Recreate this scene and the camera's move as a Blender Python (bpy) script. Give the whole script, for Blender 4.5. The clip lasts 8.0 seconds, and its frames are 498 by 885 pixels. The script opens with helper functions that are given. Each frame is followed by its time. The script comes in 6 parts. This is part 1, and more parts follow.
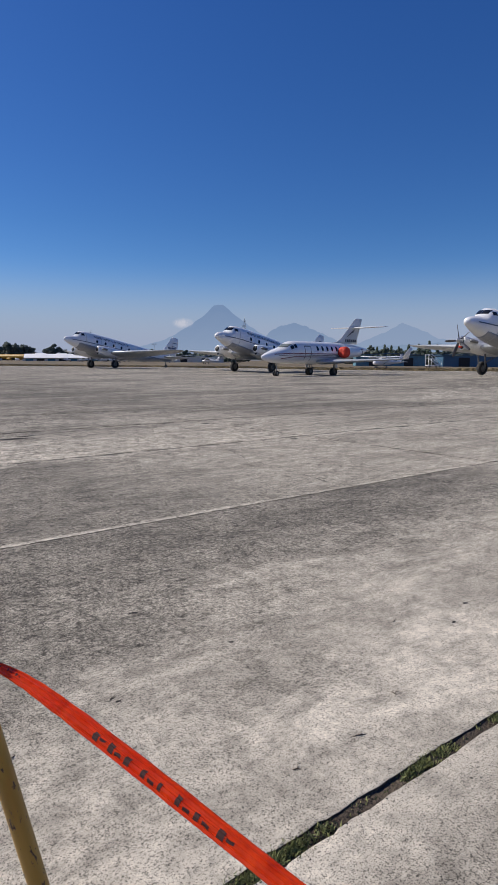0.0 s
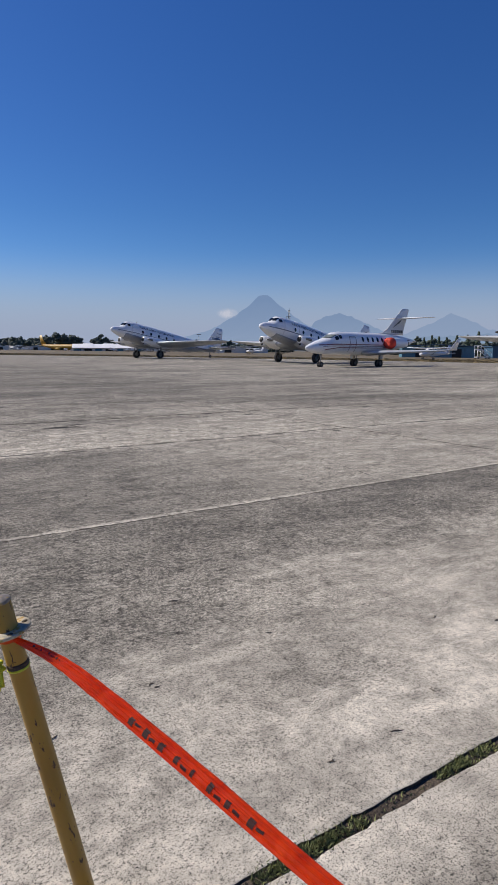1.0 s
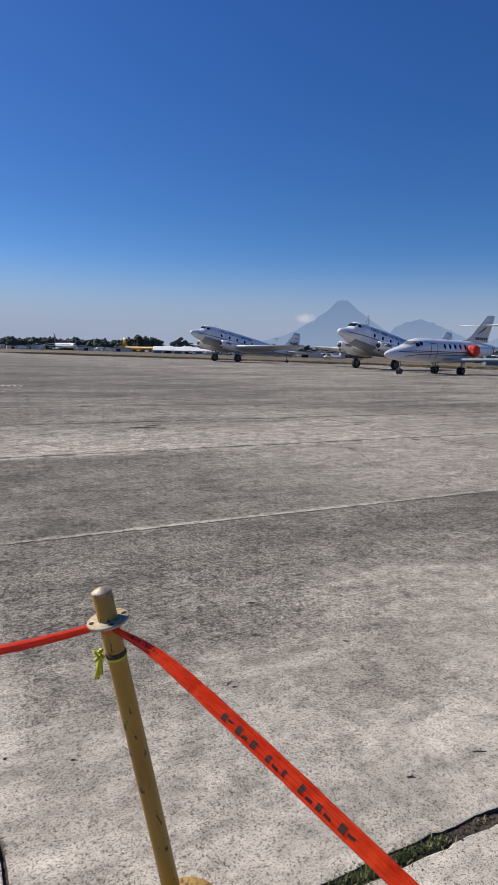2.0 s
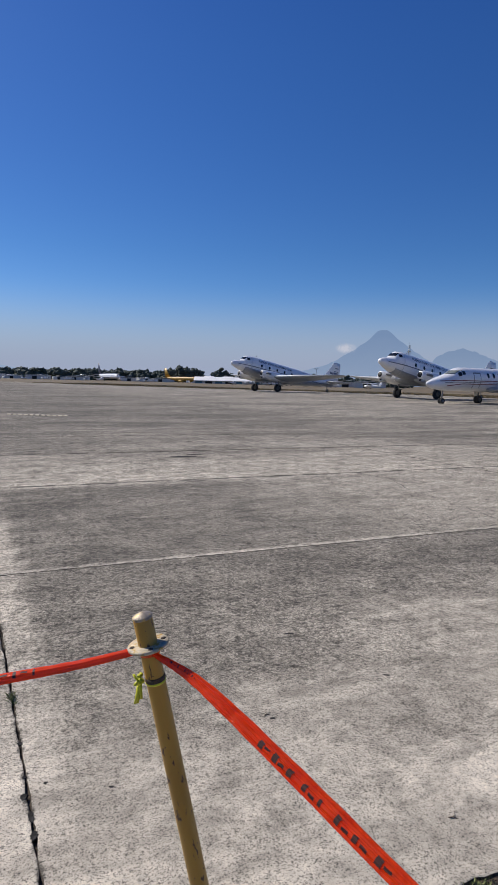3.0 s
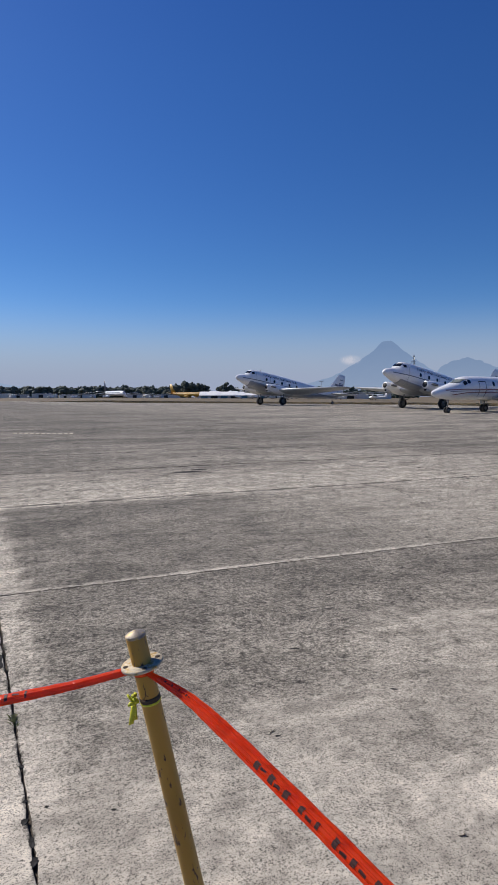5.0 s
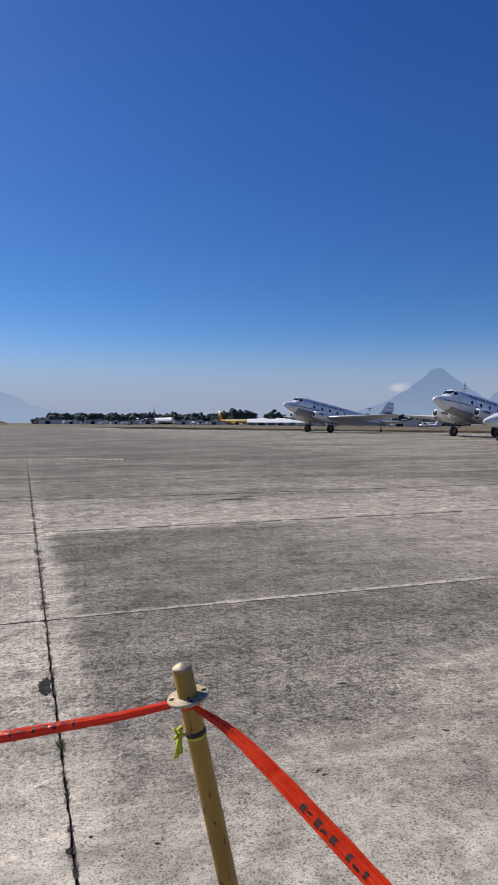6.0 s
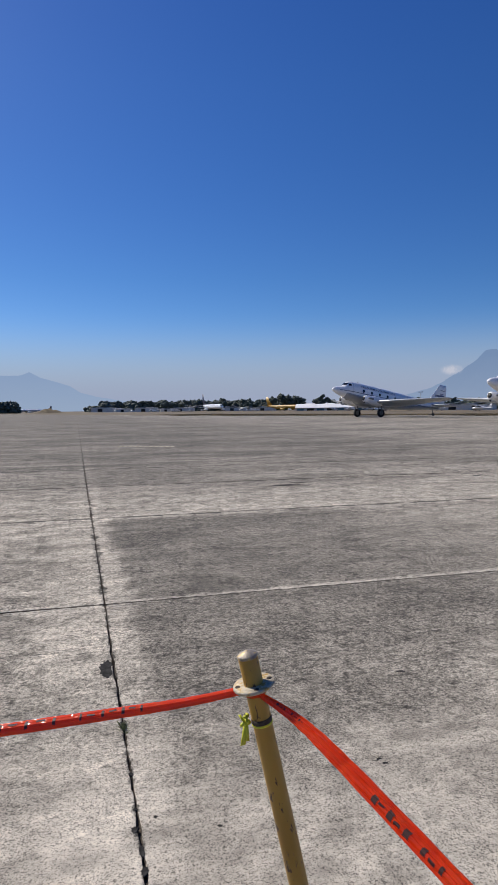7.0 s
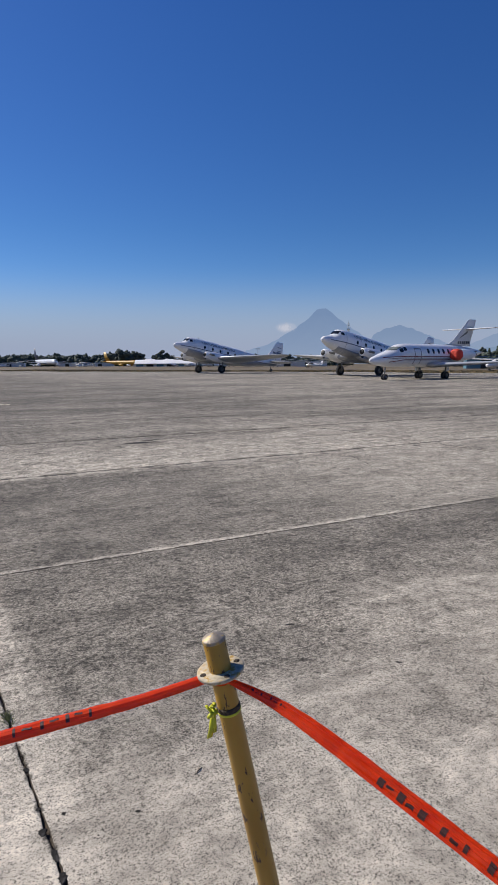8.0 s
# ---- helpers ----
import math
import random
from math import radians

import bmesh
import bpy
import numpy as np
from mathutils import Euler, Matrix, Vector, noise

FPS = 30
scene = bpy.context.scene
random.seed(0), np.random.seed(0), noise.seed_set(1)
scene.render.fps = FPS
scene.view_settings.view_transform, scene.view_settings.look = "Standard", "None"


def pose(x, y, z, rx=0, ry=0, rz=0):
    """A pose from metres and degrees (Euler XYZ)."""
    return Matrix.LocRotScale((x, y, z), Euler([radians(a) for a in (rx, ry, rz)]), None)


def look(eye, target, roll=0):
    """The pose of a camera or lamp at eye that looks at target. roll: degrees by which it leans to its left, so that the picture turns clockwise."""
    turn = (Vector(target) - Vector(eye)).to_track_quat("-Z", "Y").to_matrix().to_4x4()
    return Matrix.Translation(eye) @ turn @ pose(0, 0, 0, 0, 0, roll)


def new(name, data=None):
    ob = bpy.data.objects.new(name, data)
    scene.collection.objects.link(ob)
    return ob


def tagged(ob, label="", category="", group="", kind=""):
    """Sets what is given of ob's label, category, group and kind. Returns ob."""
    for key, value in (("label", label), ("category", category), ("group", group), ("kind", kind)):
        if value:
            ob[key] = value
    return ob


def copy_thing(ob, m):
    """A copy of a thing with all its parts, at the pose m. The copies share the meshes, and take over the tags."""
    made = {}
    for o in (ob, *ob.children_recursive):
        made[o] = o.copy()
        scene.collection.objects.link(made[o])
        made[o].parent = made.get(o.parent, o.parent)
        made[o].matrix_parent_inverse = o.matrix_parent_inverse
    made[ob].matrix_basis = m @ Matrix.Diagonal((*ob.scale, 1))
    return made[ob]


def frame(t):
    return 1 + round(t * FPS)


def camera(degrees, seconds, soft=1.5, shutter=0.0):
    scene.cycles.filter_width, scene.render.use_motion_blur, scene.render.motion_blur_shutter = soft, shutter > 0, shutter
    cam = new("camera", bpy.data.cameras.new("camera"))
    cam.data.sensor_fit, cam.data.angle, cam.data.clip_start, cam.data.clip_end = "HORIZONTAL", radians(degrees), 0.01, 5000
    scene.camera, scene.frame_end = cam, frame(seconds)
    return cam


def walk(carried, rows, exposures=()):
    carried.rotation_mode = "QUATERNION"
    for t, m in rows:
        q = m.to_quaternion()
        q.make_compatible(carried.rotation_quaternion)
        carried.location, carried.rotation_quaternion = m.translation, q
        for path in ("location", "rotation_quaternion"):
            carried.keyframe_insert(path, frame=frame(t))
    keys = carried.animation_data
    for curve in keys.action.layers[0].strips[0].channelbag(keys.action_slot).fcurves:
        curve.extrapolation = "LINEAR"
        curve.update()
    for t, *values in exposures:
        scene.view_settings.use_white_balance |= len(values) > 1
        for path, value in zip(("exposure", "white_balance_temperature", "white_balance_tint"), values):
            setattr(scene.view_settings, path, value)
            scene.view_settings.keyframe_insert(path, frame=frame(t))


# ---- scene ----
cam = camera(43.5, 8.0, soft=1.0)
PATH = [
    (0, (-0.024, 0.118, 1.466), (-0.03, 2.101, 1.204), 0.3),
    (0.5, (-0.007, 0.13, 1.465), (-0.057, 2.107, 1.166), 0.4),
    (1, (-0.011, 0.116, 1.472), (-0.154, 2.089, 1.18), 0.5),
    (1.5, (-0.03, 0.108, 1.473), (-0.286, 2.07, 1.18), 0.7),
    (2, (-0.06, 0.089, 1.477), (-0.437, 2.032, 1.195), 1.5),
    (2.2, (-0.078, 0.083, 1.482), (-0.546, 2.011, 1.232), 1.3),
    (3.3, (-0.037, 0.05, 1.482), (-0.561, 1.973, 1.312), 0.9),
    (3.5, (-0.032, 0.068, 1.474), (-0.582, 1.985, 1.323), 0.1),
    (4, (-0.004, 0.068, 1.473), (-0.51, 1.994, 1.284), -0.3),
    (4.2, (-0.006, 0.058, 1.481), (-0.509, 1.986, 1.313), -0.4),
    (5.5, (-0.023, 0.096, 1.475), (-0.604, 2.005, 1.347), 0.5),
    (6, (-0.02, 0.078, 1.491), (-0.693, 1.96, 1.43), 0.2),
    (6.5, (-0.022, 0.088, 1.492), (-0.727, 1.958, 1.434), -1.2),
    (7, (-0.057, 0.083, 1.494), (-0.874, 1.905, 1.388), -0.6),
    (7.5, (-0.198, 0.136, 1.491), (-0.803, 2.035, 1.33), 1.1),
    (8, (-0.361, 0.186, 1.481), (-0.691, 2.142, 1.232), -0.3),
]
walk(cam, [(t, look(eye, target, roll)) for t, eye, target, roll in PATH])

# ---- world and light ----
# Sun low to the side and a little ahead of the first view, clear dry-season sky.
SUN_EL, SUN_AZ = radians(40), radians(-76)
world = bpy.data.worlds.new("sky")
scene.world = world
world.use_nodes = True
wn, wl = world.node_tree.nodes, world.node_tree.links
sky = wn.new("ShaderNodeTexSky")
sky.sky_type, sky.sun_disc = "NISHITA", False
sky.sun_elevation, sky.sun_rotation = SUN_EL, SUN_AZ % (2 * math.pi)
sky.altitude, sky.air_density, sky.dust_density, sky.ozone_density = 1500, 1.0, 0.65, 2.0
rich = wn.new("ShaderNodeHueSaturation")
rich.inputs["Hue"].default_value, rich.inputs["Saturation"].default_value = 0.510, 1.32
wl.new(sky.outputs[0], rich.inputs["Color"])
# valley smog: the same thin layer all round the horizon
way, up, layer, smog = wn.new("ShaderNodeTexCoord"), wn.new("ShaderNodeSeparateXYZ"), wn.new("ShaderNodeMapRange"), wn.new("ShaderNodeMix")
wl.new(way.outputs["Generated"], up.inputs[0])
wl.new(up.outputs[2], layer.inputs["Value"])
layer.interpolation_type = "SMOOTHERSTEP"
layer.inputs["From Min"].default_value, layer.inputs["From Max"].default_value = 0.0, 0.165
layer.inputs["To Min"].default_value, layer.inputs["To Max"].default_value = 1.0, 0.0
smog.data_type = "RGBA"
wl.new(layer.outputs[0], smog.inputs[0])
clear = wn.new("ShaderNodeMix")
clear.data_type, clear.blend_type = "RGBA", "MULTIPLY"
clear.inputs[0].default_value = 1.0
tint = wn.new("ShaderNodeValToRGB")
for pos, col in ((0.7, (0.71, 0.76, 0.98)), (0.45, (0.69, 0.79, 0.94)), (0.2, (0.555, 0.72, 0.86))):
    e = tint.color_ramp.elements.new(pos)
    e.color = (*col, 1)
tint.color_ramp.elements[0].color = (0.60, 0.70, 0.88, 1)
tint.color_ramp.elements[-1].color = (0.71, 0.76, 0.98, 1)
wl.new(up.outputs[2], tint.inputs[0])
wl.new(tint.outputs[0], clear.inputs[7])
wl.new(rich.outputs[0], clear.inputs[6])
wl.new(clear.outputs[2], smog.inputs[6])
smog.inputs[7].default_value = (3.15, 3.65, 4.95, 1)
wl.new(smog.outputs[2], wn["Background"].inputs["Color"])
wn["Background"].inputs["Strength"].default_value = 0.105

sun = new("sun", bpy.data.lights.new("sun", "SUN"))
sun.data.energy, sun.data.angle, sun.data.color = 4.9, radians(0.53), (1.0, 0.93, 0.83)
to_sun = Vector((math.cos(SUN_EL) * math.sin(SUN_AZ), math.cos(SUN_EL) * math.cos(SUN_AZ), math.sin(SUN_EL)))
sun.matrix_world = look(to_sun * 100, (0, 0, 0))
scene.view_settings.exposure = 0.0

# ---- slab grid: u along the joints, v across them ----
GRID = radians(38.6)
UX, UY = math.cos(GRID), math.sin(GRID)


def from_uv(u, v):
    u += 0.09 - 0.018 * v  # the cross joints lean a little
    return u * UX - v * UY, u * UY + v * UX


def rise(x, y):
    """The apron is not quite flat: it swells a little far out."""
    return 0.30 * math.exp(-((x - 19) ** 2 + (y - 51) ** 2) / 130) + 0.22 * math.exp(-((x + 27) ** 2 + (y - 92) ** 2) / 1500)


# ---- materials ----
def material(name):
    m = bpy.data.materials.new(name)
    m.use_nodes = True
    return m, m.node_tree.nodes, m.node_tree.links, m.node_tree.nodes["Principled BSDF"]


def ramp(nodes, stops, mode="LINEAR"):
    r = nodes.new("ShaderNodeValToRGB")
    r.color_ramp.interpolation = mode
    while len(r.color_ramp.elements) < len(stops):
        r.color_ramp.elements.new(0.5)
    for e, (at, c) in zip(r.color_ramp.elements, stops):
        e.position, e.color = at, (*c, 1) if len(c) == 3 else c
    return r


def paint(name, colour, rough=0.4, metal=0.0, vary=0.12, scale=3.0, bump=0.05, fine=60.0, dirt=None, dirt_amount=0.35, coat=0.0):
    """Paint or metal with a mottled tone at two scales, some dirt and a slight relief."""
    m, n, l, p = material(name)
    pos = n.new("ShaderNodeTexCoord")
    big, small = n.new("ShaderNodeTexNoise"), n.new("ShaderNodeTexNoise")
    for t, s, d in ((big, scale, 5), (small, fine, 3)):
        t.inputs["Scale"].default_value, t.inputs["Detail"].default_value = s, d
        l.new(pos.outputs["Object"], t.inputs["Vector"])
    dark = tuple(c * (1 - vary) for c in colour)
    light = tuple(min(1, c * (1 + vary)) for c in colour)
    r = ramp(n, [(0.3, dark), (0.7, light)])
    l.new(big.outputs["Fac"], r.inputs[0])
    out = r.outputs[0]
    if dirt:
        mask = ramp(n, [(0.52, (0, 0, 0)), (0.75, (dirt_amount,) * 3)])
        mul = n.new("ShaderNodeMath")
        mul.operation = "MULTIPLY"
        l.new(big.outputs["Fac"], mul.inputs[0])
        l.new(small.outputs["Fac"], mul.inputs[1])
        sc = n.new("ShaderNodeMath")
        sc.operation, sc.inputs[1].default_value = "MULTIPLY", 2.1
        l.new(mul.outputs[0], sc.inputs[0])
        l.new(sc.outputs[0], mask.inputs[0])
        mix = n.new("ShaderNodeMix")
        mix.data_type = "RGBA"
        l.new(mask.outputs[0], mix.inputs[0])
        l.new(out, mix.inputs[6])
        mix.inputs[7].default_value = (*dirt, 1)
        out = mix.outputs[2]
    l.new(out, p.inputs["Base Color"])
    rr = n.new("ShaderNodeMapRange")
    rr.inputs["To Min"].default_value, rr.inputs["To Max"].default_value = max(0.02, rough - 0.08), min(1, rough + 0.12)
    l.new(small.outputs["Fac"], rr.inputs["Value"])
    l.new(rr.outputs[0], p.inputs["Roughness"])
    p.inputs["Metallic"].default_value = metal
    p.inputs["Coat Weight"].default_value = coat
    if bump:
        b = n.new("ShaderNodeBump")
        b.inputs["Strength"].default_value, b.inputs["Distance"].default_value = bump, 0.01
        l.new(small.outputs["Fac"], b.inputs["Height"])
        l.new(b.outputs[0], p.inputs["Normal"])
    return m


def concrete_material():
    """Weathered broom-finished apron concrete: speckle, grime fields, pale borders along some joints."""
    m, n, l, p = material("apron_concrete")
    geo, info = n.new("ShaderNodeNewGeometry"), n.new("ShaderNodeObjectInfo")
    rot = n.new("ShaderNodeVectorRotate")
    rot.rotation_type, rot.inputs["Angle"].default_value = "Z_AXIS", -GRID
    l.new(geo.outputs["Position"], rot.inputs["Vector"])
    uv = n.new("ShaderNodeSeparateXYZ")
    l.new(rot.outputs[0], uv.inputs[0])

    def noise_at(scale, detail=4, rough=0.55, stretch=(1, 1, 1), warp=0.0):
        mp = n.new("ShaderNodeMapping")
        mp.inputs["Scale"].default_value = stretch
        l.new(rot.outputs[0], mp.inputs["Vector"])
        t = n.new("ShaderNodeTexNoise")
        t.inputs["Scale"].default_value, t.inputs["Detail"].default_value = scale, detail
        t.inputs["Roughness"].default_value, t.inputs["Distortion"].default_value = rough, warp
        l.new(mp.outputs[0], t.inputs["Vector"])
        return t.outputs["Fac"]

    def maths(op, a, b=None, c=None, clamp=False):
        k = n.new("ShaderNodeMath")
        k.operation, k.use_clamp = op, clamp
        for i, v in enumerate((a, b, c)):
            if v is None:
                continue
            if isinstance(v, (int, float)):
                k.inputs[i].default_value = v
            else:
                l.new(v, k.inputs[i])
        return k.outputs[0]

    def step(v, a, b):
        k = n.new("ShaderNodeMapRange")
        k.interpolation_type = "SMOOTHSTEP"
        k.inputs["From Min"].default_value, k.inputs["From Max"].default_value = a, b
        l.new(v, k.inputs["Value"])
        return k.outputs[0]

    v = uv.outputs[1]
    u = maths("ADD", maths("MULTIPLY_ADD", v, 0.018, -0.09), uv.outputs[0])
    wide = noise_at(0.16, 5, 0.6, (0.6, 1.4, 1), 0.4)
    mid = noise_at(0.9, 6, 0.65, (0.8, 1.2, 1), 0.6)
    small = noise_at(9, 5, 0.7)
    grit = noise_at(95, 3, 0.75)
    broom = noise_at(30, 3, 0.6, (0.25, 1, 1))
    rag = noise_at(2.6, 9, 0.78)
    rag2 = noise_at(6.5, 8, 0.8, (1.0, 0.8, 1))
    wob = maths("ADD", maths("MULTIPLY_ADD", mid, 1.3, -0.65), maths("MULTIPLY_ADD", rag, 1.4, -0.7))
    vv = maths("ADD", v, wob)
    uu = maths("ADD", u, wob)
    ue = maths("MULTIPLY_ADD", wob, 0.17, u)
    # grime that has settled in the bay before the second joint and just past it
    side_u = step(maths("MULTIPLY", uu, -1), -2.6, -0.9)
    bay = maths("MULTIPLY", step(maths("MULTIPLY_ADD", side_u, 0.75, vv), 2.5, 4.2), step(maths("MULTIPLY", v, -1), -4.995, -4.975))
    bay = maths("MULTIPLY", bay, step(maths("MULTIPLY", uu, -1), -9.5, -6.5))
    bay = maths("MULTIPLY", bay, step(ue, 0.12, 0.34))
    bay2 = maths("MULTIPLY", step(maths("MULTIPLY_ADD", rag2, 0.16, v), 5.07, 5.13), step(maths("MULTIPLY_ADD", wob, -0.35, maths("MULTIPLY", v, -1)), -9.1, -8.5))
    bay2 = maths("MULTIPLY", bay2, step(ue, 0.16, 0.40))
    worn = maths("MULTIPLY", step(maths("MULTIPLY", maths("ABSOLUTE", maths("ADD", uu, -1.4)), -1), -1.9, -0.8), step(vv, 1.7, 2.5))
    worn = maths("MULTIPLY", worn, step(maths("MULTIPLY", vv, -1), -5.0, -3.8))
    bay = maths("MAXIMUM", bay, maths("MULTIPLY", maths("MULTIPLY", worn, step(uu, 0.15, 0.5)), 0.45))
    grime = maths("MAXIMUM", bay, maths("MULTIPLY", bay2, maths("MULTIPLY_ADD", step(maths("MULTIPLY", uu, -1), -6.5, -2.0), 0.72, 0.36)))
    grime = maths("MULTIPLY", grime, maths("MULTIPLY_ADD", mid, 0.25, 0.68), clamp=True)
    fields = step(wide, 0.44, 0.66)
    near_bay = maths("MULTIPLY", step(maths("MULTIPLY", vv, -1), -1.3, -0.7), 0.55)
    beside = maths("MULTIPLY", step(maths("MULTIPLY", ue, -1), 0.1, 0.5), maths("MULTIPLY_ADD", step(rag, 0.42, 0.58), 0.5, 0.12))
    beside = maths("MULTIPLY", beside, step(maths("MULTIPLY", vv, -1), -9.5, -7.0))
    dirt = maths("MAXIMUM", maths("MAXIMUM", maths("MAXIMUM", grime, beside), near_bay), maths("MULTIPLY", fields, 0.45))
    # pale worn borders
    bord = step(maths("MULTIPLY", maths("ABSOLUTE", maths("ADD", maths("MULTIPLY_ADD", rag2, 0.17, maths("MULTIPLY_ADD", small, 0.08, v)), -5.150)), -1), -0.058, -0.010)
    bord_u = step(maths("MULTIPLY", maths("ABSOLUTE", maths("ADD", ue, -0.1)), -1), -0.30, -0.08)
    bord_k = step(maths("MULTIPLY", maths("ABSOLUTE", maths("ADD", v, -1.36)), -1), -0.24, -0.1)
    pale = maths("MAXIMUM", maths("MAXIMUM", maths("MULTIPLY", bord, 0.7), maths("MULTIPLY", bord_u, 0.5)), maths("MULTIPLY", bord_k, 0.5))
    dirt = maths("MULTIPLY", dirt, maths("SUBTRACT", 1, pale), clamp=True)
    tone = maths("MULTIPLY_ADD", info.outputs["Random"], 0.05, 0.49)
    tone = maths("ADD", tone, maths("MULTIPLY_ADD", mid, 0.22, -0.11))
    tone = maths("ADD", tone, maths("MULTIPLY_ADD", small, 0.75, -0.375))
    tone = maths("ADD", tone, maths("MULTIPLY_ADD", broom, 0.24, -0.12))
    tone = maths("ADD", tone, maths("MULTIPLY", pale, 0.07))
    tone = maths("MULTIPLY", tone, maths("MULTIPLY_ADD", dirt, -0.40, 1.0))

    # dark grains and pits in the cement skin, denser where grime sits
    def grains(scale, lo, hi, strength, stretch=(1, 1, 1)):
        g = noise_at(scale, 4, 0.74, stretch)
        cut = maths("MULTIPLY_ADD", dirt, hi - lo, lo)
        cut = maths("ADD", cut, maths("ADD", maths("MULTIPLY_ADD", mid, -0.10, 0.05), maths("MULTIPLY_ADD", rag, -0.08, 0.04)))
        over = maths("MULTIPLY", maths("SUBTRACT", g, cut), 7.5, clamp=True)
        return maths("MULTIPLY_ADD", over, -strength, 1.0)

    tone = maths("MULTIPLY", tone, grains(160, 0.50, 0.45, 0.66))
    tone = maths("MULTIPLY", tone, grains(80, 0.525, 0.455, 0.60))
    tone = maths("MULTIPLY", tone, grains(32, 0.60, 0.48, 0.54, (0.85, 1, 1)))
    tone = maths("MULTIPLY", tone, grains(9, 0.61, 0.51, 0.44))
    # coarser scaling and pop-outs on the older bays further out
    old = step(vv, 6.0, 9.5)
    for scale, cut, k in ((14, 0.52, 0.40), (6, 0.53, 0.42), (2.4, 0.545, 0.36)):
        flake = maths("MULTIPLY", maths("SUBTRACT", noise_at(scale, 6, 0.82), cut), 14.0, clamp=True)
        tone = maths("MULTIPLY", tone, maths("MULTIPLY_ADD", maths("MULTIPLY", flake, old), -k * 1.25, 1.0))
    tone = maths("MULTIPLY", tone, maths("MULTIPLY_ADD", old, 0.20, 1.0))
    rough_skin = step(vv, 1.9, 3.6)
    for scale, cut, k in ((38, 0.50, 0.52), (18, 0.515, 0.48), (8, 0.54, 0.38)):
        flake = maths("MULTIPLY", maths("SUBTRACT", noise_at(scale, 5, 0.74), cut), 14.0, clamp=True)
        tone = maths("MULTIPLY", tone, maths("MULTIPLY_ADD", maths("MULTIPLY", flake, rough_skin), -k, 1.0))
    tone = maths("MULTIPLY", tone, maths("MULTIPLY_ADD", rough_skin, 0.27, 1.0))
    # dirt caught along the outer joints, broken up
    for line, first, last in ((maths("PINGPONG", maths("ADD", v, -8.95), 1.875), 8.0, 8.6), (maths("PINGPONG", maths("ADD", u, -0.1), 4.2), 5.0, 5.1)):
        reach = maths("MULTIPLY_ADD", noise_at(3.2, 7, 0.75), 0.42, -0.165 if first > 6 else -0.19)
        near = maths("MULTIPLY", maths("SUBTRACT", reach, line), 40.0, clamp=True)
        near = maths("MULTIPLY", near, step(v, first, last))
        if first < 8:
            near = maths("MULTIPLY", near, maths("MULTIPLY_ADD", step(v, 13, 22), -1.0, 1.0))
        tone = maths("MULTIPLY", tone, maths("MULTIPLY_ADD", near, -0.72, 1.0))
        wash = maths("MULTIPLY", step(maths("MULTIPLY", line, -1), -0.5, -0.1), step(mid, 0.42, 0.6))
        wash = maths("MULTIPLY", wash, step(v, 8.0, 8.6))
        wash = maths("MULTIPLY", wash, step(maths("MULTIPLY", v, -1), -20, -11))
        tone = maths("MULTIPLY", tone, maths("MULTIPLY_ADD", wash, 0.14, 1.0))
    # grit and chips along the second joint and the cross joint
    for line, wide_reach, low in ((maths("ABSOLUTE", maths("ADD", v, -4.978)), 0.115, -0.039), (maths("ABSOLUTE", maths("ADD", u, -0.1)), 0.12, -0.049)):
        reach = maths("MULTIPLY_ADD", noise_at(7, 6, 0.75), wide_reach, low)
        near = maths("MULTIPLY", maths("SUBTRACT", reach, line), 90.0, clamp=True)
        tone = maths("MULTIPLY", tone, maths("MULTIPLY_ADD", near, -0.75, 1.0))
    # ragged flakes and stains, hand-sized and up
    for r, lo, hi, k in ((rag, 0.48, 0.56, 0.10), (rag2, 0.50, 0.58, 0.10), (noise_at(1.1, 10, 0.8, (0.8, 1, 1)), 0.51, 0.57, 0.12)):
        tone = maths("MULTIPLY", tone, maths("MULTIPLY_ADD", step(r, lo, hi), -k, 1.0 + k * 0.4))
    # the outer apron is older and more soiled
    tone = maths("MULTIPLY", tone, maths("MULTIPLY_ADD", maths("MULTIPLY", step(maths("MULTIPLY_ADD", rag, 12.0, maths("MULTIPLY_ADD", wide, 14.0, v)), 19, 34), maths("MULTIPLY_ADD", step(u, 5, 26), -0.85, 1.0)), -0.42, 1.0))
    tone = maths("MULTIPLY", tone, maths("MULTIPLY_ADD", step(vv, 7.5, 10.5), -0.10, 1.0))
    # swirled brushing and scrubbed places
    swirl = noise_at(1.7, 7, 0.66, (0.55, 1.25, 1), 1.6)
    tone = maths("MULTIPLY", tone, maths("MULTIPLY_ADD", step(swirl, 0.40, 0.60), -0.26, 1.13))
    bare = maths("MULTIPLY", step(maths("MULTIPLY", vv, -1), -2.9, -1.9), step(uu, 1.0, 2.2))
    tone = maths("MULTIPLY", tone, maths("MULTIPLY_ADD", bare, 0.07, 1.0))
    # long streaks of worn and dirty skin
    streak = noise_at(0.7, 10, 0.78, (0.5, 1.4, 1), 0.5)
    tone = maths("MULTIPLY", tone, maths("MULTIPLY_ADD", step(streak, 0.47, 0.55), -0.16, 1.05))
    band = noise_at(0.42, 9, 0.72, (0.45, 1.3, 1), 0.7)
    tone = maths("MULTIPLY", tone, maths("MULTIPLY_ADD", maths("MULTIPLY", step(band, 0.45, 0.57), step(vv, 9.0, 17.0)), -0.34, 1.0))
